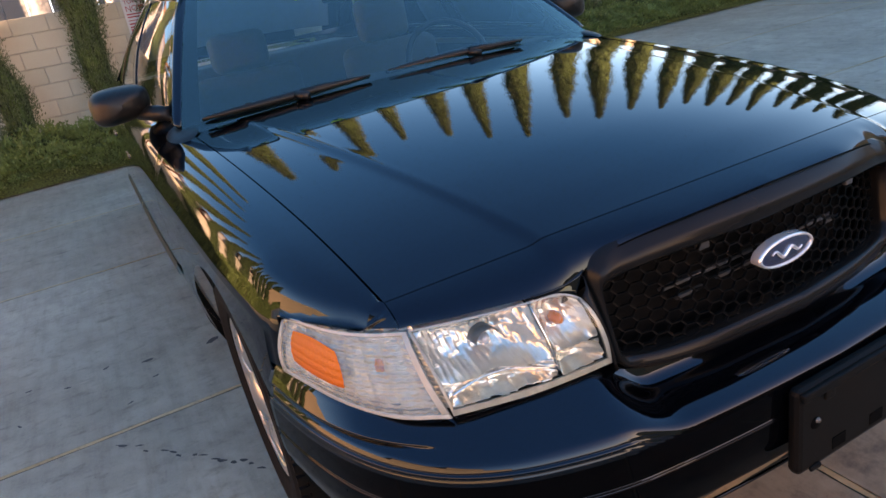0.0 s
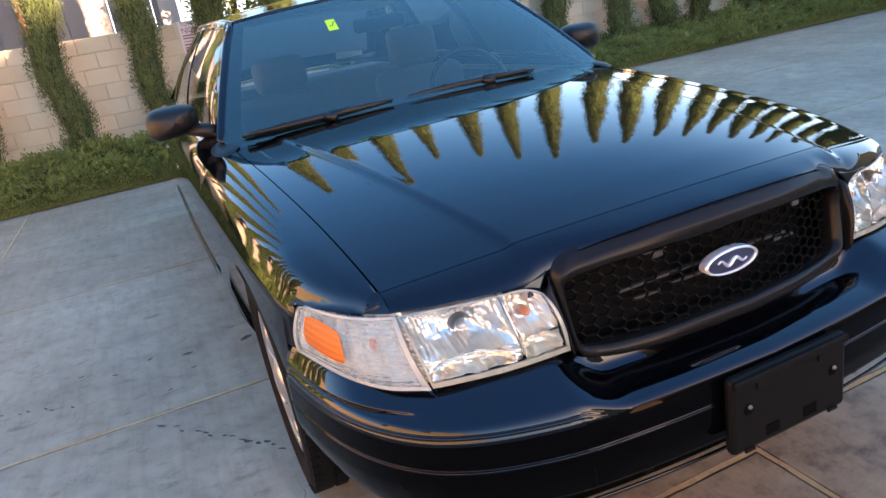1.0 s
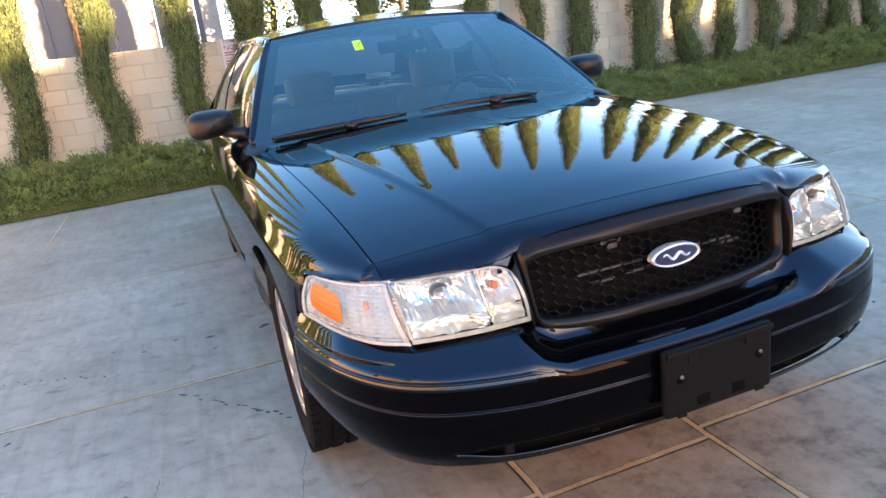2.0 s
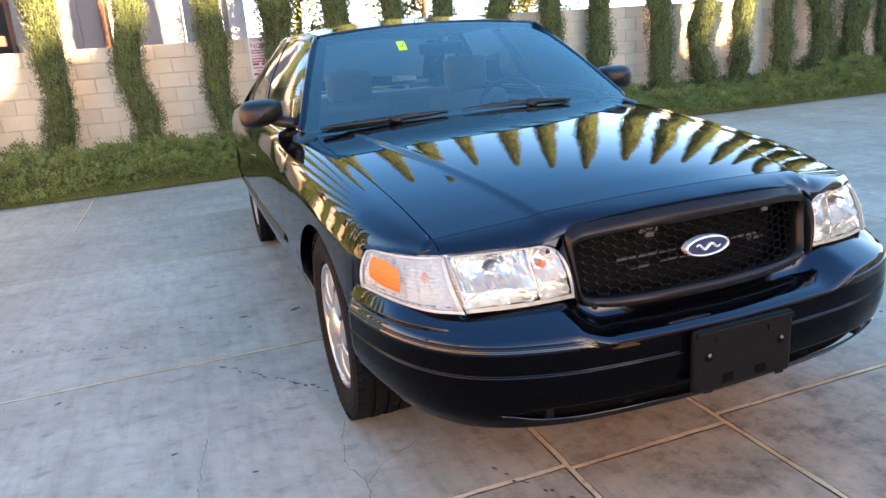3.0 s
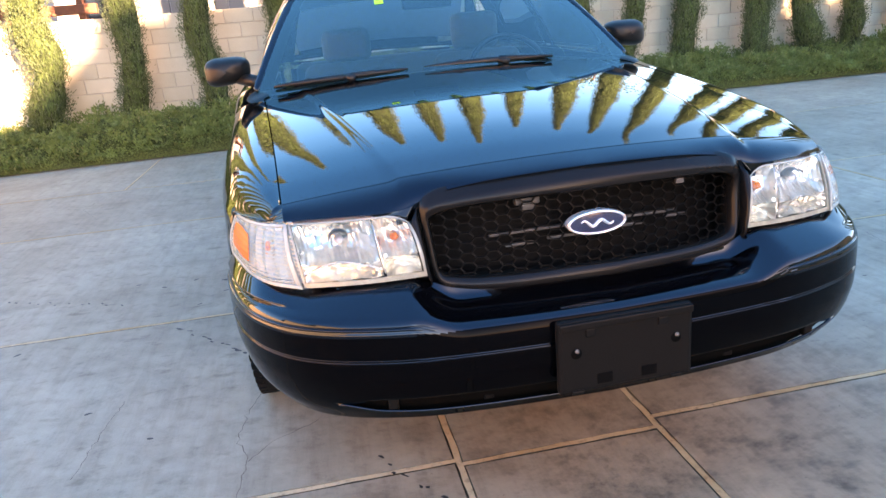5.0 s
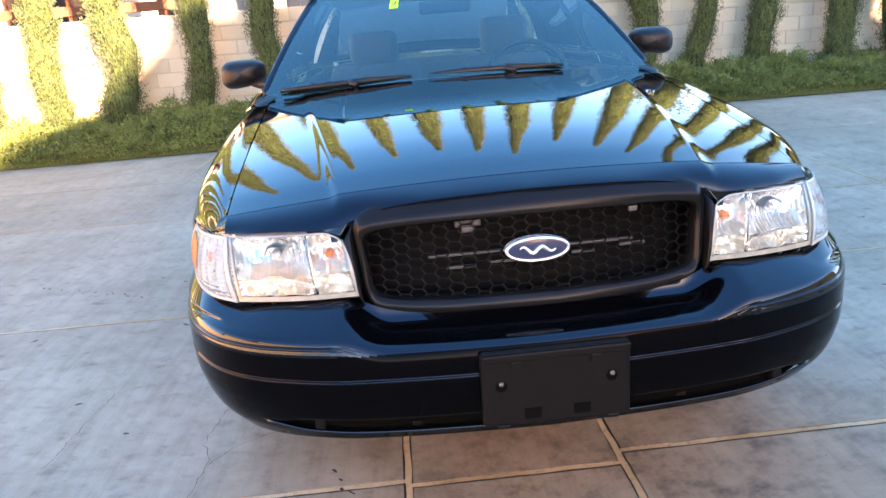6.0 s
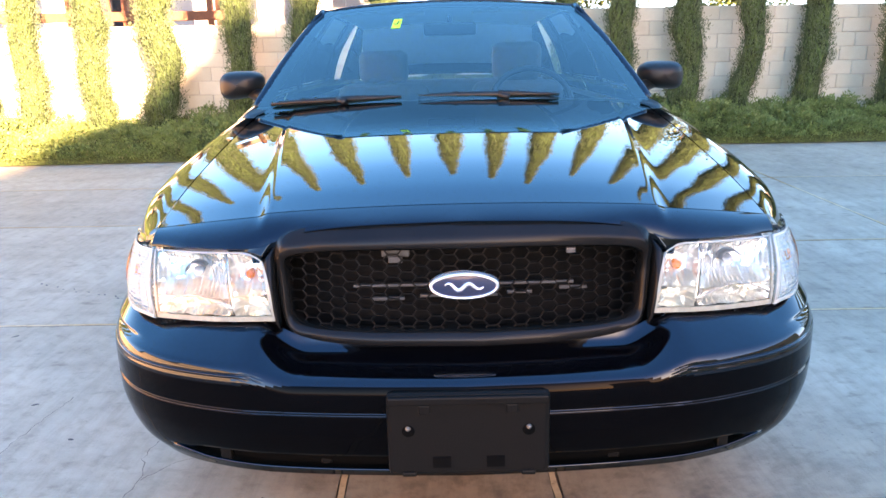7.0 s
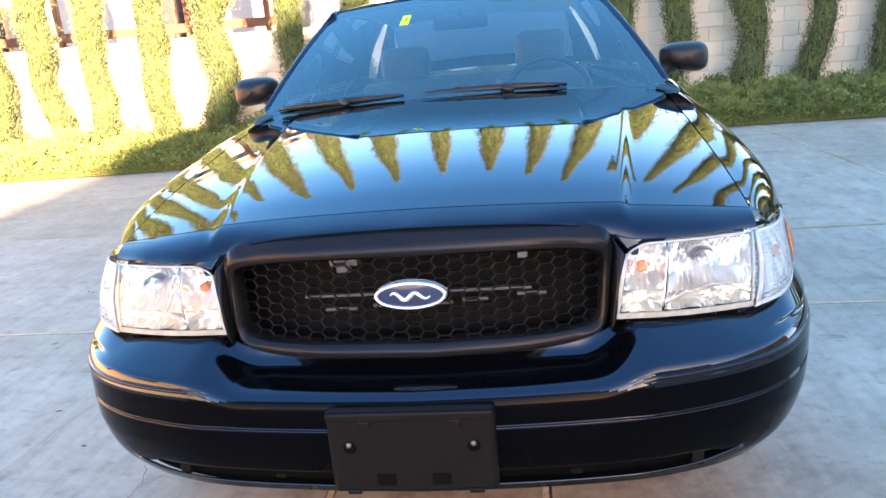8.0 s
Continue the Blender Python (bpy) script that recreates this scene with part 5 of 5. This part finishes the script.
def build_cabin():
    ws = part("windscreen", sheet(screen_point, steps(-1, 1, 40), steps(-0.08, 1, 22)), WINDSCREEN, CAR, "blue-tinted windscreen reflecting the sky")
    ws.visible_shadow = False

    def frit(u0, u1, v0, v1):
        return sheet(lambda u, v: screen_point(u, v) - Vector((0, -0.002, 0.004)), steps(u0, u1, 24), steps(v0, v1, 8))

    for u0, u1, v0, v1 in ((-1, 1, 0.94, 1), (-1, -0.93, 0, 1), (0.93, 1, 0, 1)):
        part("black_border", frit(u0, u1, v0, v1), TRIM_BLACK, ws, "black printed border of the glass")
    # green sticker inside the glass
    part("sticker", sheet(lambda u, v: screen_point(-0.395 + 0.062 * u, 0.655 + 0.12 * v) + Vector((0, -0.0008, 0.0014)), [0, 1], [0, 1]), GREEN_PAPER, ws, "yellow-green inspection sticker")
    c = screen_point(-0.364, 0.715) + Vector((0, -0.004, 0.002))
    part("sticker_mark", tube([c + Vector((-0.010, -0.004, -0.002)), c + Vector((-0.003, -0.008, -0.010)), c + Vector((0.010, 0.004, 0.010))], 0.0022, 6), INK, ws)

    def roof(u, v):
        y = 2.235 + 1.52 * v
        xr, zr = rail_point(y)
        x = u * xr
        yy = y + 0.05 * u * u * max(0, 1 - v / 0.3)
        crown = curve(v, [0, 0.3, 0.6, 1], [0.030, 0.055, 0.055, 0.04])
        return Vector((x, yy, zr + crown * (1 - abs(u) ** 2.4)))
    part("roof", sheet(roof, steps(-1, 1, 40), steps(0, 1, 30)), PAINT, CAR, thick=0.01)
    part("headliner", sheet(lambda u, v: roof(u * 0.97, 0.02 + 0.96 * v) - Vector((0, 0, 0.035)), steps(-1, 1, 10), steps(0, 1, 8)), HEADLINER, CAR)

    for side in (-1, 1):
        # windscreen pillar: a rounded bar from the cowl to the roof
        def pillar(v):
            low, high = Vector((side * 0.826, 1.755, 0.984)), Vector((side * 0.607, 2.33, 1.392))
            out = low.lerp(high, v) + Vector((0, 0, 0.020 * math.sin(math.pi * v)))
            return screen_point(side, v), out

        def skin(w, v):
            a, b = pillar(v)
            p = a.lerp(b, w)
            return p + Vector((side * 0.012, -0.004, 0.010)) * math.sin(math.pi * w)
        part("windscreen_pillar", sheet(skin, steps(0, 1, 8), steps(0, 1, 20)), PAINT, CAR, thick=0.02)

        # side windows between belt and roof rail
        def pane(y, v):
            xb, zb = body_top(y)
            yr = min(3.75, max(2.25, 2.25 + (y - 1.75) * (3.62 - 2.25) / (3.95 - 1.75)))
            xr, zr = rail_point(yr)
            p = Vector((side * (xb - 0.012), y, zb + 0.006)).lerp(Vector((side * (xr + 0.002), yr, zr)), v)
            p.x += side * 0.030 * math.sin(math.pi * v)
            return p
        for name, y0, y1, mat in (("front_window", 1.80, 2.74, SIDE_GLASS), ("rear_window", 2.86, 3.62, SIDE_GLASS)):
            g = part(name, sheet(lambda y, v: pane(y, v), steps(y0, y1, 16), steps(0.0, 1.0, 10)), mat, CAR, "tinted side window")
            for v0, v1 in ((-0.02, 0.03), (0.93, 1.0)):
                part("window_trim", sheet(lambda y, v: pane(y, v) + Vector((side * 0.004, 0, 0)), steps(y0, y1, 16), steps(v0, v1, 3)), CHROME if v0 < 0 else PAINT, g, thick=0.006)
        for y0, y1 in ((1.745, 1.80), (2.74, 2.86), (3.62, 3.95)):
            part("door_pillar", sheet(lambda y, v: pane(y, v) + Vector((side * 0.004, 0, 0)), steps(y0, y1, 6), steps(-0.02, 1.0, 12)), PAINT, CAR, thick=0.01)
    # rear screen and boot
    part("rear_screen", sheet(lambda u, v: Vector((u * (0.575 + 0.10 * v), 3.76 + 0.55 * v, 1.405 - 0.36 * v + 0.02 * math.sin(math.pi * v) - 0.03 * u * u)), steps(-1, 1, 16), steps(0, 1, 8)), SIDE_GLASS, CAR)

    def boot(u, v):
        y = 4.30 + 0.92 * v
        x, z = body_top(y)
        return Vector((u * (x - 0.004), y - 0.06 * u * u * (1 - v), z + 0.03 * (1 - u * u) - 0.02 * v))
    part("boot_lid", sheet(boot, steps(-1, 1, 20), steps(0, 1, 12)), PAINT, CAR, thick=0.004)
    for side in (-1, 1):
        part("rear_pillar", sheet(lambda w, v: Vector((side * ((0.575 + 0.10 * v) + w * (0.02 + 0.14 * v)), 3.76 + 0.55 * v - 0.10 * w * (1 - v), 1.375 - 0.36 * v + 0.02 * math.sin(math.pi * v))), steps(0, 1, 5), steps(0, 1, 8)), PAINT, CAR, thick=0.004)
    part("tail_panel", sheet(lambda u, v: Vector((u * body_top(5.2)[0], 5.2 + 0.04 * math.sin(math.pi * v) - 0.05 * u * u, 0.93 - 0.65 * v)), steps(-1, 1, 10), steps(0, 1, 8)), PAINT, CAR, thick=0.004)
    # cowl below the screen
    part("cowl", sheet(lambda u, v: Vector((u * 0.79, 1.465 + 0.32 * (u * 0.78) ** 2 + 0.10 * v, 0.982 - 0.028 * u * u + 0.016 * v)), steps(-1, 1, 30), steps(0, 1, 3)), BLACK_PLASTIC, CAR, thick=0.004)
    for side in (-1, 1):
        # rounded black corner between hood, pillar and mirror
        def sail(a, r):
            d = math.sqrt(max(0, 1 - r * r))
            return Vector((side * (0.808 + 0.052 * r * math.cos(a)), 1.705 + 0.095 * r * math.sin(a), 0.962 + 0.014 * math.sin(a) * r + 0.012 * d - 0.010 * r * math.cos(a)))
        part("cowl_corner", sheet(sail, steps(0, 2 * math.pi, 24), steps(0.02, 1, 8)), TRIM_BLACK, CAR)


def build_wipers():
    for pts, pivot in ((((-0.74, 1.678, 1.010), (-0.5, 1.588, 1.024), (-0.20, 1.560, 1.034)), (-0.42, 1.545, 1.000)), (((-0.135, 1.56, 1.034), (0.12, 1.55, 1.036), (0.42, 1.58, 1.028)), (0.22, 1.535, 1.004))):
        a, b, c = (Vector(p) - Vector((0, 0, 0.013)) for p in pts)
        line = [a.lerp(b, t).lerp(b.lerp(c, t), t) for t in steps(0, 1, 14)]
        w = part("wiper", tube([p + Vector((0, -0.010, -0.003)) for p in line], [0.004 + 0.0100 * math.sin(math.pi * k / 14) ** 0.7 for k in range(15)], 8), TRIM_BLACK, CAR, "black windscreen wiper parked low")
        part("blade", tube([p + Vector((0, 0.004, -0.009)) for p in line], 0.006, 6), RUBBER, w)
        m = line[7]
        part("arm", tube([pivot, Vector(pivot).lerp(m, 0.6) + Vector((0.01, -0.004, 0.004)), m + Vector((0.05, -0.018, 0.004)), line[10] + Vector((0, -0.014, 0.004)), line[12] + Vector((0, -0.012, 0.002))], [0.015, 0.014, 0.010, 0.007, 0.004], 8), TRIM_BLACK, w)
        for k in (4, 10):
            part("yoke", tube([line[k - 2] + Vector((0, -0.002, -0.006)), line[k] + Vector((0, -0.012, 0.009)), line[k + 2] + Vector((0, -0.002, -0.006))], 0.003, 6), TRIM_BLACK, w)


def build_mirrors():
    for side in (-1, 1):
        c = Vector((side * 0.945, 1.985, 1.062))

        def shell(a, k):
            prof = [(0.0, 0.40, 0.40), (-0.062, 0.02, 0.02), (-0.058, 0.35, 0.4), (-0.045, 0.65, 0.68), (-0.020, 0.9, 0.9), (0.02, 1.0, 1.0), (0.055, 1.0, 1.0), (0.06, 0.94, 0.92), (0.05, 0.92, 0.90)]
            d, sx, sz = prof[int(k) + 1]
            cx, sy = math.cos(a), math.sin(a)
            px, pz = math.copysign(abs(cx) ** 0.62, cx), math.copysign(abs(sy) ** 0.62, sy)
            taper = 1 - 0.18 * (0.5 - 0.5 * px)
            return c + Vector((side * 0.098 * sx * px, d + 0.02 * px * 0, 0.066 * sz * pz * taper - 0.006 * px))
        m = part("door_mirror", sheet(shell, steps(0, 2 * math.pi, 40), list(range(8))), TRIM_BLACK, CAR, "black door mirror")
        part("mirror_glass", sheet(lambda a, r: c + Vector((side * 0.09 * r * math.copysign(abs(math.cos(a)) ** 0.62, math.cos(a)), 0.052, 0.059 * r * math.copysign(abs(math.sin(a)) ** 0.62, math.sin(a)))), steps(0, 2 * math.pi, 30), [0.02, 1.0]), CHROME, m)
        part("mirror_foot", tube([(side * 0.80, 1.92, 1.0), (side * 0.84, 1.95, 1.012), (side * 0.90, 1.98, 1.028)], [0.03, 0.028, 0.026], 12), TRIM_BLACK, m)


def build_interior():
    part("dashboard", sheet(lambda u, v: Vector((u * 0.74, 1.58 + 0.28 * (u * 0.74) ** 2 * (1 - v) + 0.40 * v, 0.972 + 0.015 * math.sin(math.pi * v) - 0.02 * u * u - 0.35 * max(0, v - 0.85) / 0.15)), steps(-1, 1, 20), steps(0, 1, 14)), DASH, CAR, thick=0.01)
    wheel = part("steering_wheel", tube([Vector((0.37, 2.06, 0.935)) + Vector((0.19 * math.cos(a), 0.075 * math.sin(a) * -1 * -1, 0.165 * math.sin(a))) for a in steps(0, 2 * math.pi * 31 / 32, 31)], 0.014, 8, closed=True), TRIM_BLACK, CAR, "dark steering wheel")
    part("wheel_hub", box(0.29, 0.45, 2.02, 2.06, 0.89, 0.98, 0.02), DASH, wheel)
    for x in (-0.36, 0.37):
        seat = part("front_seat", box(x - 0.25, x + 0.25, 2.62, 2.76, 0.45, 1.03, 0.06, seg=4), CLOTH, CAR, "grey cloth front seat")
        part("headrest", box(x - 0.135, x + 0.135, 2.68, 2.78, 1.03, 1.205 if x < 0 else 1.235, 0.045, seg=4), CLOTH, seat)
        part("cushion", box(x - 0.25, x + 0.25, 2.15, 2.66, 0.40, 0.55, 0.05, seg=3), CLOTH, seat)
    bench = part("rear_seat", box(-0.66, 0.66, 3.50, 3.66, 0.45, 1.02, 0.06, seg=4), CLOTH, CAR, "grey cloth rear bench")
    part("cushion", box(-0.66, 0.66, 3.05, 3.52, 0.38, 0.55, 0.05, seg=3), CLOTH, bench)
    part("parcel_shelf", box(-0.62, 0.62, 3.64, 4.25, 0.98, 1.0), DASH, CAR, smooth=False)
    part("cabin_floor", box(-0.78, 0.78, 1.6, 4.3, 0.27, 0.32), DASH, CAR, smooth=False)
    mirror = part("rear_view_mirror", box(-0.12, 0.12, 2.095, 2.12, 1.255, 1.315, 0.012, seg=3), TRIM_BLACK, CAR)
    part("stalk", tube([(0, 2.11, 1.31), (0, 2.12, 1.345)], 0.01, 8), TRIM_BLACK, mirror)
    for side in (-1, 1):
        part("sun_visor", box(side * 0.33 - 0.21, side * 0.33 + 0.21, 2.33, 2.50, 1.368, 1.384, 0.006), HEADLINER, CAR)
        part("door_trim", box(side * 0.79 - 0.01, side * 0.79 + 0.01, 1.8, 4.2, 0.4, 0.955), DASH, CAR, smooth=False)


# ---- wheels ----
def tyre_profile():
    tyre_prof = [(0.222, 0.02), (0.226, -0.085), (0.240, -0.100), (0.275, -0.112), (0.310, -0.110), (0.330, -0.100), (0.341, -0.086)]
    for k, (x0, x1) in enumerate(((-0.080, -0.052), (-0.042, -0.008), (0.008, 0.042), (0.052, 0.080))):
        tyre_prof += [(0.334, x0 - 0.002), (0.3445, x0), (0.3445, x1), (0.334, x1 + 0.002)]
    tyre_prof += [(0.341, 0.086), (0.330, 0.100), (0.310, 0.110), (0.275, 0.112), (0.240, 0.1), (0.222, 0.085)]
    return tyre_prof


def build_wheels():
    prof = tyre_profile()
    for side in (-1, 1):
        for y in (AXLE_F, AXLE_R):
            place = pose(side * 0.795, y, WHEEL_R, 0, 0, 0 if side < 0 else 180)
            w = lathe(prof, 72)
            bmesh.ops.transform(w, matrix=place, verts=w.verts)
            hub = thing_part("wheel", (side * 0.795, y, WHEEL_R))
            tyre = part("tyre", w, RUBBER, hub, "black tyre with tread grooves", smooth=False)
            # shoulder blocks
            bm = bmesh.new()
            for k in range(58):
                a = 2 * math.pi * k / 58
                for s in (-1, 1):
                    b = box(s * 0.092 - 0.014, s * 0.092 + 0.014, -0.011, 0.011, 0.333, 0.3435)
                    join(bm, b, Matrix.Rotation(a, 4, "X"))
                    b = box(s * 0.025 - 0.015, s * 0.025 + 0.015, -0.013, 0.010, 0.338, 0.347)
                    join(bm, b, Matrix.Rotation(a + 0.04 * s, 4, "X"))
            bmesh.ops.transform(bm, matrix=place, verts=bm.verts)
            tagged(part("tread", bm, RUBBER, tyre, smooth=False), kind="stuff")
            # rim with eight broad flat spokes
            r = lathe([(0.225, -0.070), (0.228, -0.092), (0.222, -0.098), (0.212, -0.094), (0.205, -0.07), (0.20, -0.03)], 64)
            bmesh.ops.transform(r, matrix=place, verts=r.verts)
            rim = part("rim", r, SILVER, hub, "silver wheel rim")
            bm = bmesh.new()
            for k in range(9):
                a0 = 2 * math.pi * k / 9
                s = sheet(lambda t, q: Vector((-0.086 - 0.012 * math.sin(math.pi * min(1, q)) - 0.004 * math.cos(math.pi * t / 2), (0.06 + 0.146 * q) * math.sin(t * (0.335 - 0.075 * q)), (0.06 + 0.146 * q) * math.cos(t * (0.335 - 0.075 * q)))), steps(-1, 1, 8), steps(0, 1, 8))
                join(bm, s, Matrix.Rotation(a0, 4, "X"))
            bmesh.ops.transform(bm, matrix=place, verts=bm.verts)
            part("spokes", bm, SILVER, rim, "broad silver spokes", thick=0.008)
            h = lathe([(0.0, -0.112), (0.03, -0.112), (0.045, -0.105), (0.066, -0.098), (0.075, -0.085), (0.078, -0.06)], 32)
            bmesh.ops.transform(h, matrix=place, verts=h.verts)
            part("hub_cap", h, SILVER, rim)
            d = lathe([(0.0, -0.04), (0.21, -0.04)], 32)
            bmesh.ops.transform(d, matrix=place, verts=d.verts)
            part("brake_disc", d, DARK_VOID, rim)


def thing_part(name, at):
    """An Empty under the car that holds the pieces of a wheel."""
    ob = new(name)
    ob.location = Vector(at) - CAR.location
    ob.empty_display_size = 0.1
    ob.parent = CAR
    return ob


build_hood()
build_sides()
build_bumper()
build_grille()
build_lamps()
build_cabin()
build_wipers()
build_mirrors()
build_interior()
build_wheels()
# the car leans a little with the fall of the drive
CAR.rotation_euler.y = radians(-0.4)
CAR.location.x += 0.0042


# ---- block wall, piece by piece ----
WALL_Y, BLOCK_W, BLOCK_H, COURSES = 8.40, 0.365, 0.180, 9


def wall_rise(x):
    return 0.13 if x > 1.2 else 0.0


def build_wall():
    wall = thing("wall_north", (0, WALL_Y + 0.1, 0), "pale grey-tan concrete block garden wall in running bond", "wall", kind="structure")
    top = BLOCK_H * COURSES
    for x0, x1 in ((-11, 1.2), (1.2, 17)):
        part("mortar", box(x0, x1, WALL_Y + 0.012, WALL_Y + 0.14, -0.02, top - 0.006 + wall_rise(x1)), MORTAR, wall, "recessed mortar joints", smooth=False)
    piece = box(-(BLOCK_W - 0.009) / 2, (BLOCK_W - 0.009) / 2, 0, 0.15, 0.0045, BLOCK_H - 0.0045, 0.004, seg=1)
    me = bpy.data.meshes.new("block")
    piece.to_mesh(me)
    piece.free()
    me.materials.append(BLOCK)
    verts, faces = [], []
    rng = random.Random(8)
    for row in range(COURSES):
        x = -11 + (BLOCK_W / 2 if row % 2 else 0) + BLOCK_W / 2
        while x < 17 - BLOCK_W:
            at = Vector((x, WALL_Y + rng.uniform(-0.002, 0.002), row * BLOCK_H + wall_rise(x)))
            if row >= 2 and (-6.2 < x < 0.6 or 2.2 < x < 8.6):
                ob = new("block", me)
                ob.parent = wall
                ob.matrix_parent_inverse = Matrix.Translation(wall.location).inverted()
                ob.location = at
            else:
                k = len(verts)
                verts += [tuple(Vector(v.co) + at) for v in me.vertices]
                faces += [tuple(i + k for i in p.vertices) for p in me.polygons]
            x += BLOCK_W
    rest = leaf_object("block_rest", verts, faces, BLOCK, None)
    rest.parent = wall
    rest.matrix_parent_inverse = Matrix.Translation(wall.location).inverted()
    tagged(rest, "farther and hidden wall blocks", kind="stuff")


build_wall()
